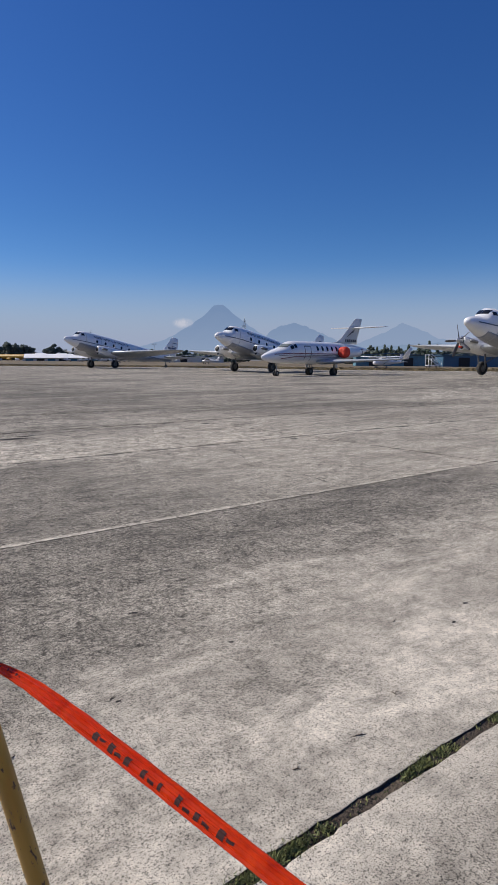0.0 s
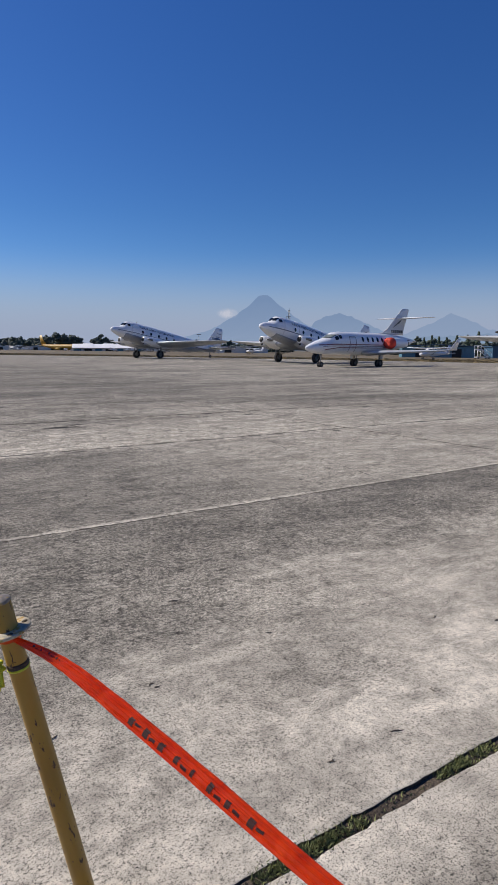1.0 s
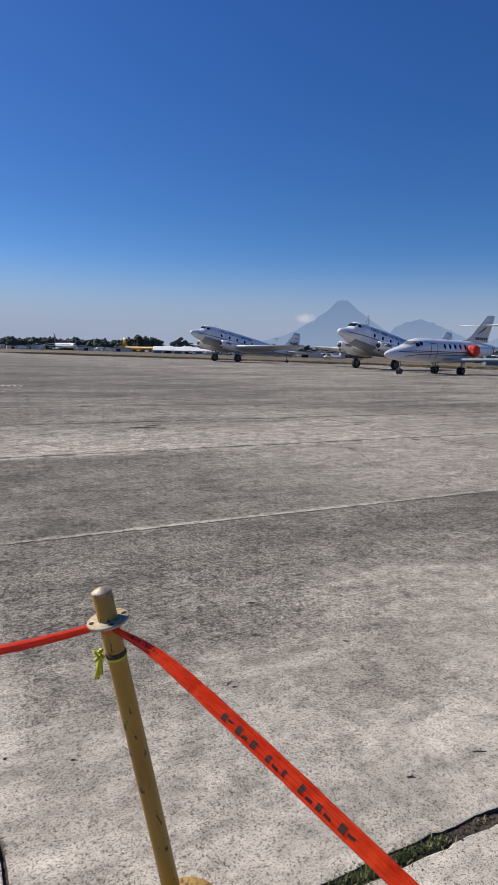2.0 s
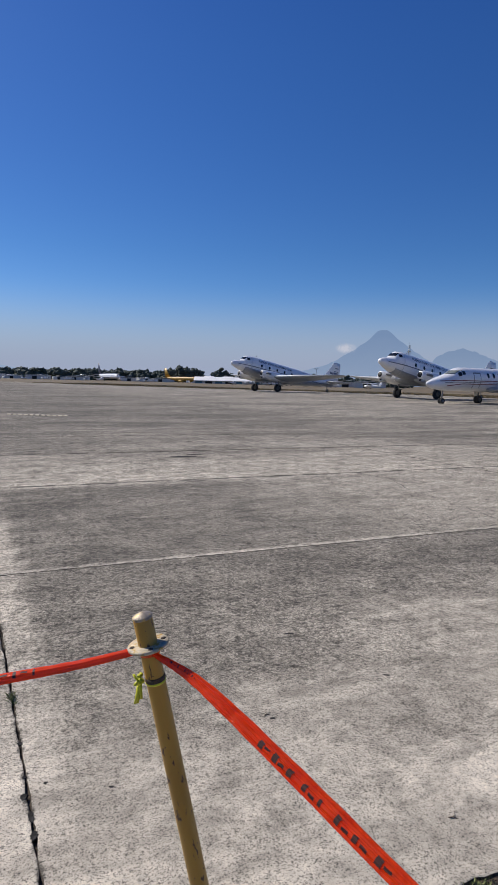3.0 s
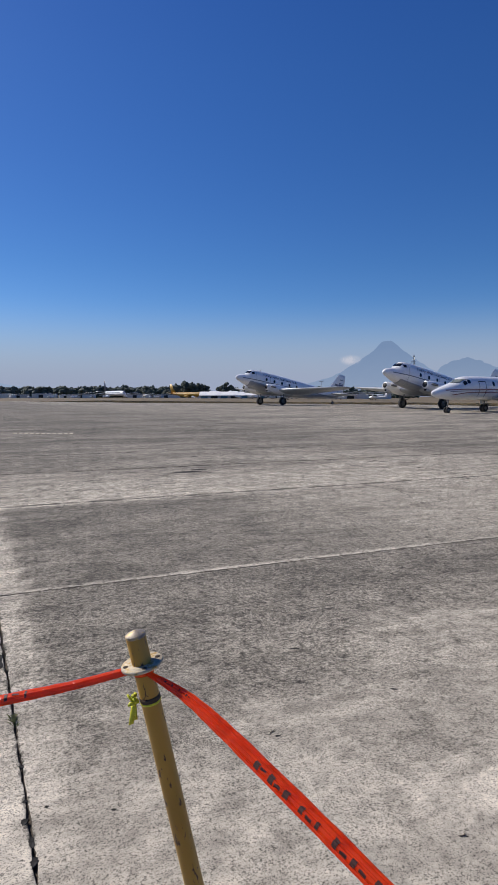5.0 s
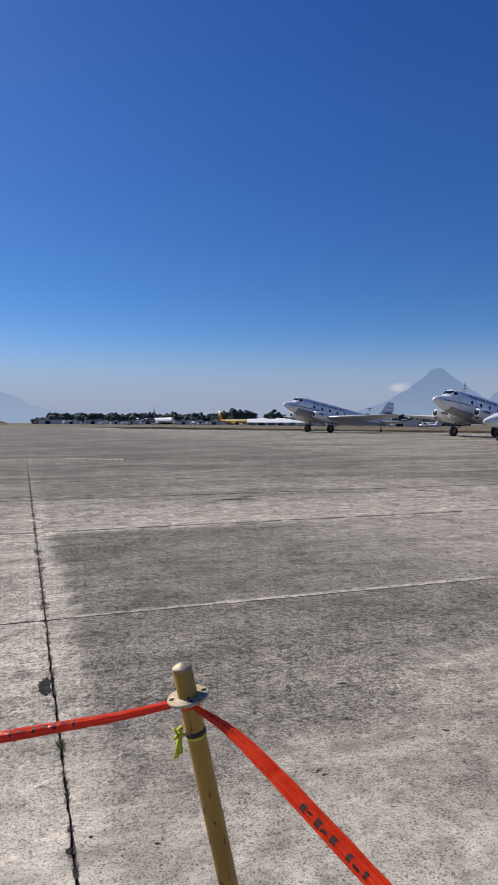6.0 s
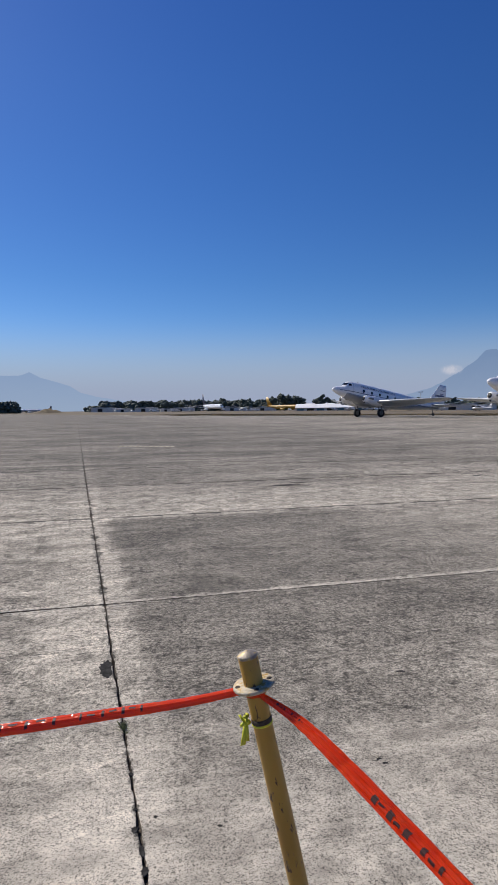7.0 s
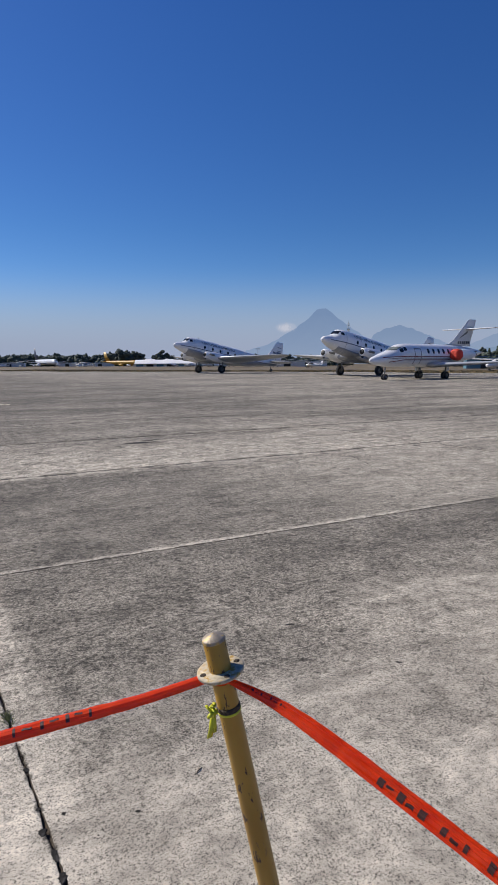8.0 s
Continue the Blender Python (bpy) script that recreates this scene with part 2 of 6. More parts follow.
    for scale, cut, k in ((1.6, 0.60, 0.30), (3.4, 0.62, 0.28)):
        line = noise_at(scale, 5, 0.7, (0.22, 1.5, 1), 0.8)
        tone = maths("MULTIPLY", tone, maths("MULTIPLY_ADD", maths("MULTIPLY", step(line, cut, cut + 0.03), step(vv, 5.5, 8.0)), -k, 1.0))
    spots = step(noise_at(17, 2, 0.5), 0.72, 0.76)
    tone = maths("MULTIPLY", tone, maths("MULTIPLY_ADD", spots, -0.5, 1.0))
    tone = maths("MAXIMUM", tone, 0.025)
    comb = n.new("ShaderNodeCombineColor")
    for i, k in enumerate((0.99, 0.89, 0.727)):
        l.new(maths("MULTIPLY", tone, k), comb.inputs[i])
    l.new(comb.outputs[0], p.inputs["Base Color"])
    p.inputs["Roughness"].default_value = 0.93
    p.inputs["Specular IOR Level"].default_value = 0.25
    b = n.new("ShaderNodeBump")
    b.inputs["Strength"].default_value, b.inputs["Distance"].default_value = 0.55, 0.006
    l.new(maths("ADD", grit, maths("MULTIPLY", small, 0.8)), b.inputs["Height"])
    l.new(b.outputs[0], p.inputs["Normal"])
    return m


def soil_material(name, a, b, c, scale):
    m, n, l, p = material(name)
    geo = n.new("ShaderNodeNewGeometry")
    t, t2 = n.new("ShaderNodeTexNoise"), n.new("ShaderNodeTexNoise")
    t.inputs["Scale"].default_value, t.inputs["Detail"].default_value = scale, 8
    t2.inputs["Scale"].default_value, t2.inputs["Detail"].default_value = scale * 40, 4
    for k in (t, t2):
        l.new(geo.outputs["Position"], k.inputs["Vector"])
    add = n.new("ShaderNodeMath")
    add.operation = "MULTIPLY_ADD"
    l.new(t2.outputs["Fac"], add.inputs[0])
    add.inputs[1].default_value = 0.5
    l.new(t.outputs["Fac"], add.inputs[2])
    r = ramp(n, [(0.55, a), (0.75, b), (0.95, c)])
    l.new(add.outputs[0], r.inputs[0])
    l.new(r.outputs[0], p.inputs["Base Color"])
    p.inputs["Roughness"].default_value = 0.95
    bp = n.new("ShaderNodeBump")
    bp.inputs["Distance"].default_value = 0.02
    l.new(t2.outputs["Fac"], bp.inputs["Height"])
    l.new(bp.outputs[0], p.inputs["Normal"])
    return m


def leaf_material(name, a, b, scale=0.5):
    m, n, l, p = material(name)
    geo = n.new("ShaderNodeNewGeometry")
    t = n.new("ShaderNodeTexNoise")
    t.inputs["Scale"].default_value, t.inputs["Detail"].default_value = scale, 6
    l.new(geo.outputs["Position"], t.inputs["Vector"])
    mix = n.new("ShaderNodeMath")
    mix.operation = "MULTIPLY_ADD"
    l.new(geo.outputs["Random Per Island"], mix.inputs[0])
    mix.inputs[1].default_value = 0.4
    l.new(t.outputs["Fac"], mix.inputs[2])
    r = ramp(n, [(0.35, a), (0.9, b)])
    l.new(mix.outputs[0], r.inputs[0])
    l.new(r.outputs[0], p.inputs["Base Color"])
    p.inputs["Roughness"].default_value = 0.8
    return m


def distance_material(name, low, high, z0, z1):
    """Far hills as a plain glowing backdrop, kilometres of air haze painted into the emission colour."""
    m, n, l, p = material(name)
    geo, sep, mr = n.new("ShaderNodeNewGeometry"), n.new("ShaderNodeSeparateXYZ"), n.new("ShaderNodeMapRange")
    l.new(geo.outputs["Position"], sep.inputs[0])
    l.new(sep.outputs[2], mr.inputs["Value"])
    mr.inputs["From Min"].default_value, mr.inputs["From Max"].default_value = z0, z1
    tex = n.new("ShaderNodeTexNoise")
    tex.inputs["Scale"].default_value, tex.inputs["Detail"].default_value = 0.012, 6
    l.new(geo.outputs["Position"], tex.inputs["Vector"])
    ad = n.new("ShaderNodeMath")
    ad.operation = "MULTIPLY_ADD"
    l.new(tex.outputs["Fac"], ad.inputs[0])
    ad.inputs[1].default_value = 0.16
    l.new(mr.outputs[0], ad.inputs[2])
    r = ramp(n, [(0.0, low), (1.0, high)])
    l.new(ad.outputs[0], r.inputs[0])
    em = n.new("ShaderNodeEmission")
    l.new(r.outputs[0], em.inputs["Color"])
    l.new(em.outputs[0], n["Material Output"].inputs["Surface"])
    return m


def plain(name, colour, rough=0.5, metal=0.0):
    return paint(name, colour, rough, metal, vary=0.08, bump=0.02)


M_CONCRETE = concrete_material()
M_GROUND = soil_material("dry_ground", (0.07, 0.052, 0.03), (0.13, 0.098, 0.052), (0.20, 0.15, 0.08), 0.05)
M_JOINT = soil_material("joint_soil", (0.04, 0.029, 0.02), (0.085, 0.064, 0.045), (0.15, 0.115, 0.08), 2.0)
M_GRASS = leaf_material("joint_grass", (0.07, 0.09, 0.03), (0.25, 0.26, 0.10), 9)
M_STRAW = leaf_material("dry_grass", (0.15, 0.11, 0.052), (0.28, 0.21, 0.10), 0.3)
M_WHITE = paint("white_aircraft_paint", (0.82, 0.82, 0.82), 0.32, 0, 0.05, 0.8, 0.02, 20, (0.45, 0.44, 0.42), 0.3, 0.3)
M_GREYP = paint("grey_aircraft_paint", (0.46, 0.48, 0.50), 0.35, 0.2, 0.10, 0.8, 0.02, 20, (0.2, 0.19, 0.18), 0.4)
M_BELLY = paint("belly_skin_with_shade", (0.33, 0.35, 0.39), 0.4, 0.4, 0.12, 0.8, 0.03, 20, (0.1, 0.1, 0.1), 0.4)
M_ALU = paint("bare_aluminium", (0.55, 0.56, 0.58), 0.35, 0.75, 0.1, 1.5, 0.03, 30, (0.2, 0.19, 0.18), 0.4)
M_SEAM = plain("skin_seam_grey", (0.46, 0.46, 0.47), 0.5)
# sunlight coming through the glass is put into this pale base colour
M_SCREEN = paint("sunlit_windscreen", (0.20, 0.22, 0.19), 0.08, 0, 0.35, 2.5, 0.0)
# white fin paint made greyer: the shade on the fin is in the colour
M_FIN_SHADED = paint("shaded_white_fin", (0.60, 0.60, 0.59), 0.4, 0, 0.06, 0.8, 0.02, 20, (0.4, 0.39, 0.37), 0.35)
M_BLUE = plain("blue_paint", (0.02, 0.026, 0.06), 0.4)
M_GREYBLUE = plain("grey_blue_line", (0.10, 0.12, 0.18), 0.4)
M_MAROON = plain("maroon_stripe", (0.16, 0.02, 0.03), 0.35)
M_DARKGREY = plain("dark_grey_stripe", (0.06, 0.06, 0.07), 0.4)
M_TYRE = paint("tyre_rubber", (0.022, 0.022, 0.023), 0.85, 0, 0.3, 4, 0.2, 60, (0.12, 0.11, 0.1), 0.4)
M_STEEL = paint("gear_steel", (0.22, 0.22, 0.22), 0.45, 0.6, 0.2, 5, 0.05, 60, (0.06, 0.05, 0.05), 0.5)
M_DARK = paint("dark_opening", (0.012, 0.012, 0.013), 0.6, 0, 0.2, 3, 0.02)
M_REDCOVER = paint("red_engine_cover", (0.62, 0.045, 0.02), 0.7, 0, 0.2, 3, 0.4, 12)
M_GLASS = paint("window_glass", (0.012, 0.014, 0.017), 0.06, 0, 0.2, 2, 0.0)
M_TRUNK = paint("bark", (0.09, 0.065, 0.045), 0.9, 0, 0.3, 2, 0.3, 12)
M_LEAF = leaf_material("far_leaves", (0.045, 0.062, 0.055), (0.078, 0.10, 0.078), 0.15)
M_CONIFER = leaf_material("conifer_leaves", (0.03, 0.05, 0.035), (0.07, 0.095, 0.055), 0.3)
M_ROOFW = paint("white_sheet_roof", (0.80, 0.80, 0.78), 0.5, 0, 0.06, 0.1, 0.05, 3, (0.5, 0.48, 0.45), 0.3)
M_WALLW = paint("pale_wall", (0.66, 0.64, 0.60), 0.8, 0, 0.2, 0.2, 0.05, 4, (0.2, 0.18, 0.15), 0.4)
M_WALLB = paint("blue_sheet_wall", (0.055, 0.13, 0.21), 0.55, 0, 0.25, 0.15, 0.05, 3, (0.1, 0.11, 0.12), 0.4)
M_WALLT = paint("teal_sheet_wall", (0.09, 0.21, 0.27), 0.55, 0, 0.25, 0.15, 0.05, 3, (0.12, 0.12, 0.12), 0.4)
M_FREIGHT = paint("yellow_livery", (0.45, 0.26, 0.03), 0.5, 0, 0.1, 0.3, 0.02, 4)


# ---- mesh helpers ----
def part(name, bm, mat, parent=None, label="", smooth=True, m=None):
    """Links a bmesh as ONE mesh object, under a thing or a part when one is given."""
    me = bpy.data.meshes.new(name)
    bmesh.ops.recalc_face_normals(bm, faces=bm.faces)
    bm.to_mesh(me)
    bm.free()
    for poly in me.polygons:
        poly.use_smooth = smooth
    me.materials.append(mat)
    ob = new(name, me)
    if parent:
        ob.parent = parent
    if m is not None:
        ob.matrix_basis = m
    if label:
        tagged(ob, label)
    return ob


def thing(name, m, label, category, group="", kind=""):
    ob = new(name)
    ob.matrix_basis = m
    return tagged(ob, label, category, group, kind)


def box(bm, c, s, bevel=0.0, m=None):
    ret = bmesh.ops.create_cube(bm, size=1, matrix=(m or Matrix()) @ Matrix.Translation(c) @ Matrix.Diagonal((*s, 1)))
    if bevel:
        edges = list({e for v in ret["verts"] for e in v.link_edges})
        bmesh.ops.bevel(bm, geom=edges, offset=bevel, segments=2, affect="EDGES", profile=0.6)


def rings(bm, loops, close=True, caps=True):
    rows = [[bm.verts.new(p) for p in lp] for lp in loops]
    k = len(rows[0])
    for a, b in zip(rows, rows[1:]):
        for i in range(k if close else k - 1):
            j = (i + 1) % k
            bm.faces.new((a[i], a[j], b[j], b[i]))
    if caps and close:
        bm.faces.new(rows[0])
        bm.faces.new(rows[-1])
    return rows


def tube(bm, pts, r, sides=10, caps=True):
    """A round bar through points; r is one radius or one for each point."""
    pts = [Vector(p) for p in pts]
    rs = r if isinstance(r, (list, tuple)) else [r] * len(pts)
    loops = []
    for i, p in enumerate(pts):
        d = (pts[min(i + 1, len(pts) - 1)] - pts[max(i - 1, 0)]).normalized()
        a = d.orthogonal().normalized() if abs(d.z) > 0.98 else d.cross(Vector((0, 0, 1))).normalized()
        b = d.cross(a)
        loops.append([p + (a * math.cos(t) + b * math.sin(t)) * rs[i] for t in (2 * math.pi * k / sides for k in range(sides))])
    rings(bm, loops, True, caps)


def lathe(bm, profile, sides=20, m=None):
    """Turns (along, radius) pairs round the x axis."""
    m = m or Matrix()
    rings(bm, [[m @ Vector((x, r * math.cos(t), r * math.sin(t))) for t in (2 * math.pi * k / sides for k in range(sides))] for x, r in profile])


class Hull:
    """A fuselage from stations (x, top, bottom, half width); angle 0 is the crown, 90 the left side."""

    def __init__(self, stations):
        s = np.array(sorted(stations))
        self.x, self.v = s[:, 0], s[:, 1:]

    def at(self, x):
        i = int(np.clip(np.searchsorted(self.x, x) - 1, 0, len(self.x) - 2))
        k = (x - self.x[i]) / (self.x[i + 1] - self.x[i])
        k = min(1, max(0, k))
        a, b = self.v[i], self.v[i + 1]
        pa = self.v[max(i - 1, 0)]
        pb = self.v[min(i + 2, len(self.x) - 1)]
        h = self.x[i + 1] - self.x[i]
        ma = (b - pa) / (self.x[i + 1] - self.x[max(i - 1, 0)]) * h
        mb = (pb - a) / (self.x[min(i + 2, len(self.x) - 1)] - self.x[i]) * h
        return (2 * k**3 - 3 * k * k + 1) * a + (k**3 - 2 * k * k + k) * ma + (3 * k * k - 2 * k**3) * b + (k**3 - k * k) * mb

    def point(self, x, deg, off=0.0):
        top, bot, w = self.at(x)
        a = radians(deg)
        c, h = (top + bot) / 2, max(0.01, (top - bot) / 2)
        w = max(0.01, w)
        nrm = Vector((0, math.sin(a) / w, math.cos(a) / h)).normalized()
        return Vector((x, w * math.sin(a), c + h * math.cos(a))) + nrm * off

    def skin(self, bm, steps=70, sides=28):
        xs = [self.x[0] + (self.x[-1] - self.x[0]) * (0.5 - 0.5 * math.cos(math.pi * i / steps)) for i in range(steps + 1)]
        rings(bm, [[self.point(x, 360 * k / sides) for k in range(sides)] for x in xs])

    def patch(self, bm, x0, x1, a0, a1, off=0.012, nx=4, na=4, round_=0.0, b0=None, b1=None):
        """A thin plate that lies on the skin, with rounded corners."""
        loops = []
        for i in range(nx + 1):
            k = i / nx
            e = round_ * (1 - math.sqrt(max(0, 1 - (2 * k - 1) ** 4))) if round_ else 0
            lo = a0 if b0 is None else a0 + (b0 - a0) * k
            hi = a1 if b1 is None else a1 + (b1 - a1) * k
            mid, half = (lo + hi) / 2, (hi - lo) / 2 * (1 - e)
            loops.append([self.point(x0 + (x1 - x0) * k, mid + half * (2 * j / na - 1), off) for j in range(na + 1)])
        rows = rings(bm, loops, False)
        ret = bmesh.ops.extrude_face_region(bm, geom=list({f for r in rows for v in r for f in v.link_faces}))
        for v in [g for g in ret["geom"] if isinstance(g, bmesh.types.BMVert)]:
            v.co.y *= 1 - 0.02 / max(0.1, abs(v.co.y)) if abs(v.co.y) > 0.05 else 1
            v.co.z -= 0.012

    def band(self, bm, a0, a1, z0, z1, xlo, xhi, off=0.02, na=10, nz=3):
        """A pane on the sloping brow between two heights, from angle a0 to a1."""
        loops = []
        for i in range(na + 1):
            a = a0 + (a1 - a0) * i / na
            row = []
            for j in range(nz + 1):
                z, lo, hi = z0 + (z1 - z0) * j / nz, xlo, xhi
                for _ in range(24):
                    mid = (lo + hi) / 2
                    lo, hi = (mid, hi) if self.point(mid, a).z > z else (lo, mid)
                row.append(self.point(lo, a) + Vector((off, 0, off)))
            loops.append(row)
        rows = rings(bm, loops, False)
        ret = bmesh.ops.extrude_face_region(bm, geom=list({f for r in rows for v in r for f in v.link_faces}))
        for v in [g for g in ret["geom"] if isinstance(g, bmesh.types.BMVert)]:
            v.co += Vector((-0.04, 0, -0.03))

    def height_angle(self, x, z, side=1):
        top, bot, w = self.at(x)
        c, h = (top + bot) / 2, (top - bot) / 2
        return side * math.degrees(math.acos(max(-1, min(1, (z - c) / h))))


def letters(text, size, place, name, mat, parent, label=""):
    """Built-in font, turned to a mesh and laid on a surface by place(a, b)."""
    cu = bpy.data.curves.new("words", "FONT")
    cu.body, cu.size, cu.offset = text, size, 0.002
    tmp = bpy.data.objects.new("words", cu)
    me = bpy.data.meshes.new_from_object(tmp)
    bpy.data.objects.remove(tmp)
    for v in me.vertices:
        v.co = place(v.co.x, v.co.y)
    me.materials.append(mat)
    me.name = name
    ob = new(name, me)
    ob.parent = parent
    if label:
        tagged(ob, label)
    return ob


def aerofoil(le, chord, thick, up=(0, 0, 1), n=9):
    """Section in the x-z plane, leading edge forward (+x)."""
    le, up = Vector(le), Vector(up)
    xs = [0.5 - 0.5 * math.cos(math.pi * i / n) for i in range(n + 1)]
    f = lambda x: 5 * thick * (0.2969 * math.sqrt(x) - 0.126 * x - 0.3516 * x * x + 0.2843 * x**3 - 0.1036 * x**4)
    upper = [le + Vector((-x * chord, 0, 0)) + up * (f(x) * 1.15 * chord) for x in xs]
    lower = [le + Vector((-x * chord, 0, 0)) - up * (f(x) * 0.85 * chord) for x in reversed(xs[1:-1])]
    return upper + lower


def wing(bm, sections, up=(0, 0, 1)):
    rings(bm, [aerofoil(le, c, t, up) for le, c, t in sections])


def wheel(name, r, w, parent, at):
    """A tyre with its hub, axle along y."""
    bm = bmesh.new()
    turn = Matrix.Translation(at) @ pose(0, 0, 0, 0, 0, 90)
    prof = [(-w * 0.5 * k, r * q) for k, q in ((0.55, 0.5), (0.95, 0.62), (1.0, 0.8), (0.82, 0.94), (0.45, 1.0), (-0.45, 1.0), (-0.82, 0.94), (-1.0, 0.8), (-0.95, 0.62), (-0.55, 0.5))]
    lathe(bm, prof, 22, turn)
    ob = part(name, bm, M_TYRE, parent)
    bm = bmesh.new()
    lathe(bm, [(-w * 0.42, 0.05 * r), (-w * 0.4, r * 0.3), (-w * 0.3, r * 0.52), (w * 0.3, r * 0.52), (w * 0.4, r * 0.3), (w * 0.42, 0.05 * r)], 16, turn)
    part("hub", bm, M_STEEL, ob, "grey metal wheel hub")
    return ob


# ---- ground ----
def ground():
    bm = bmesh.new()
    radii = [0.0] + [3 * 1.13**i for i in range(61)]
    radii = [r for r in radii if r < 4700] + [4750]
    sides, rows = 96, []
    for r in radii[1:]:
        rows.append([bm.verts.new((r * math.cos(a), r * math.sin(a), rise(r * math.cos(a), r * math.sin(a)) - 0.07)) for a in (2 * math.pi * k / sides for k in range(sides))])
    mid = bm.verts.new((0, 0, -0.07))
    for k in range(sides):
        bm.faces.new((mid, rows[0][k], rows[0][(k + 1) % sides]))
    for a, b in zip(rows, rows[1:]):
        for k in range(sides):
            j = (k + 1) % sides
            bm.faces.new((a[k], b[k], b[j], a[j]))
    return tagged(part("ground", bm, M_GROUND), "dry brown grass and bare soil of the airfield", "ground", "", "structure")


ground()

# apron limits: the verge line from left to right
EDGE_X = (-420, -300, -90, -29, 0, 20, 60, 140)
EDGE_Y = (372, 290, 150, 112, 104, 92, 88, 84)


def on_apron(x, y, slack=0.0):
    return -45 < x + 400 and y < float(np.interp(x, EDGE_X, EDGE_Y)) + slack and y > -22 and x < 130


# ---- far backdrop: hills, volcano, cloud ----
def ridge(name, line, dist, low, high, label, rough=7.0, seed=0):
    az = [a for a, _ in line]
    zs = [z for _, z in line]
    bm = bmesh.new()
    n = 150
    rows = []
    for i in range(n + 1):
        a = az[0] + (az[-1] - az[0]) * i / n
        order = np.argsort(az)
        top = float(np.interp(a, np.array(az)[order], np.array(zs)[order]))
        top += rough * noise.noise((a * 2.1 + seed, 0.3, 0)) + rough * 0.4 * noise.noise((a * 7 + seed, 1.7, 0))
        col = []
        for k in range(9):
            q = k / 8
            d = dist - 500 * (1 - q)
            z = -40 + (top + 40) * q**0.9 + (rough * 1.5 * noise.noise((a * 3 + seed, q * 4, 2)) * (1 - q) * q * 4)
            col.append(bm.verts.new((-d * math.sin(radians(a)), d * math.cos(radians(a)), z)))
        rows.append(col)
    for c0, c1 in zip(rows, rows[1:]):
        for k in range(8):
            bm.faces.new((c0[k], c1[k], c1[k + 1], c0[k + 1]))
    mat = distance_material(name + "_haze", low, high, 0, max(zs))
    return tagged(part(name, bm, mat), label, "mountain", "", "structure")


# air haze is put into the ridge colours, palest at the foot
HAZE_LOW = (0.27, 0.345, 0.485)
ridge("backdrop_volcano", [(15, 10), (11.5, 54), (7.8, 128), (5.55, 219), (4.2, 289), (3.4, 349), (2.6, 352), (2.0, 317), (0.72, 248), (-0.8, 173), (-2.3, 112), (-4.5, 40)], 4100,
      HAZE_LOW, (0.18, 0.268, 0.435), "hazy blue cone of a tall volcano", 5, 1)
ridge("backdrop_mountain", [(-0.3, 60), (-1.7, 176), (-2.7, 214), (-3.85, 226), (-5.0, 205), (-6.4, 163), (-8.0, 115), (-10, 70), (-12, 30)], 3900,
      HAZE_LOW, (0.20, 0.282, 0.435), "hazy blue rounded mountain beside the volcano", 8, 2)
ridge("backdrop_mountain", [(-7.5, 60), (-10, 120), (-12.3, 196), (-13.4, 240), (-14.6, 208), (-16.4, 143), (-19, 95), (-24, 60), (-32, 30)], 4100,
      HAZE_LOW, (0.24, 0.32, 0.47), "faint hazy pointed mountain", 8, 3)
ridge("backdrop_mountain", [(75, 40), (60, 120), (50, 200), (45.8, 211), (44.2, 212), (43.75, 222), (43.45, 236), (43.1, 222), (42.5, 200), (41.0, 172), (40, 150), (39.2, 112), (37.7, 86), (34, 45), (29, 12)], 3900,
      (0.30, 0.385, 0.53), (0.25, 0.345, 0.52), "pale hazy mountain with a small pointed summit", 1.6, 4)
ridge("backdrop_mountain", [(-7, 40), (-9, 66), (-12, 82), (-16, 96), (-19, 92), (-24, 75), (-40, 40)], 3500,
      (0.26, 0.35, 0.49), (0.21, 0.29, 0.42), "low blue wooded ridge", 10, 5)


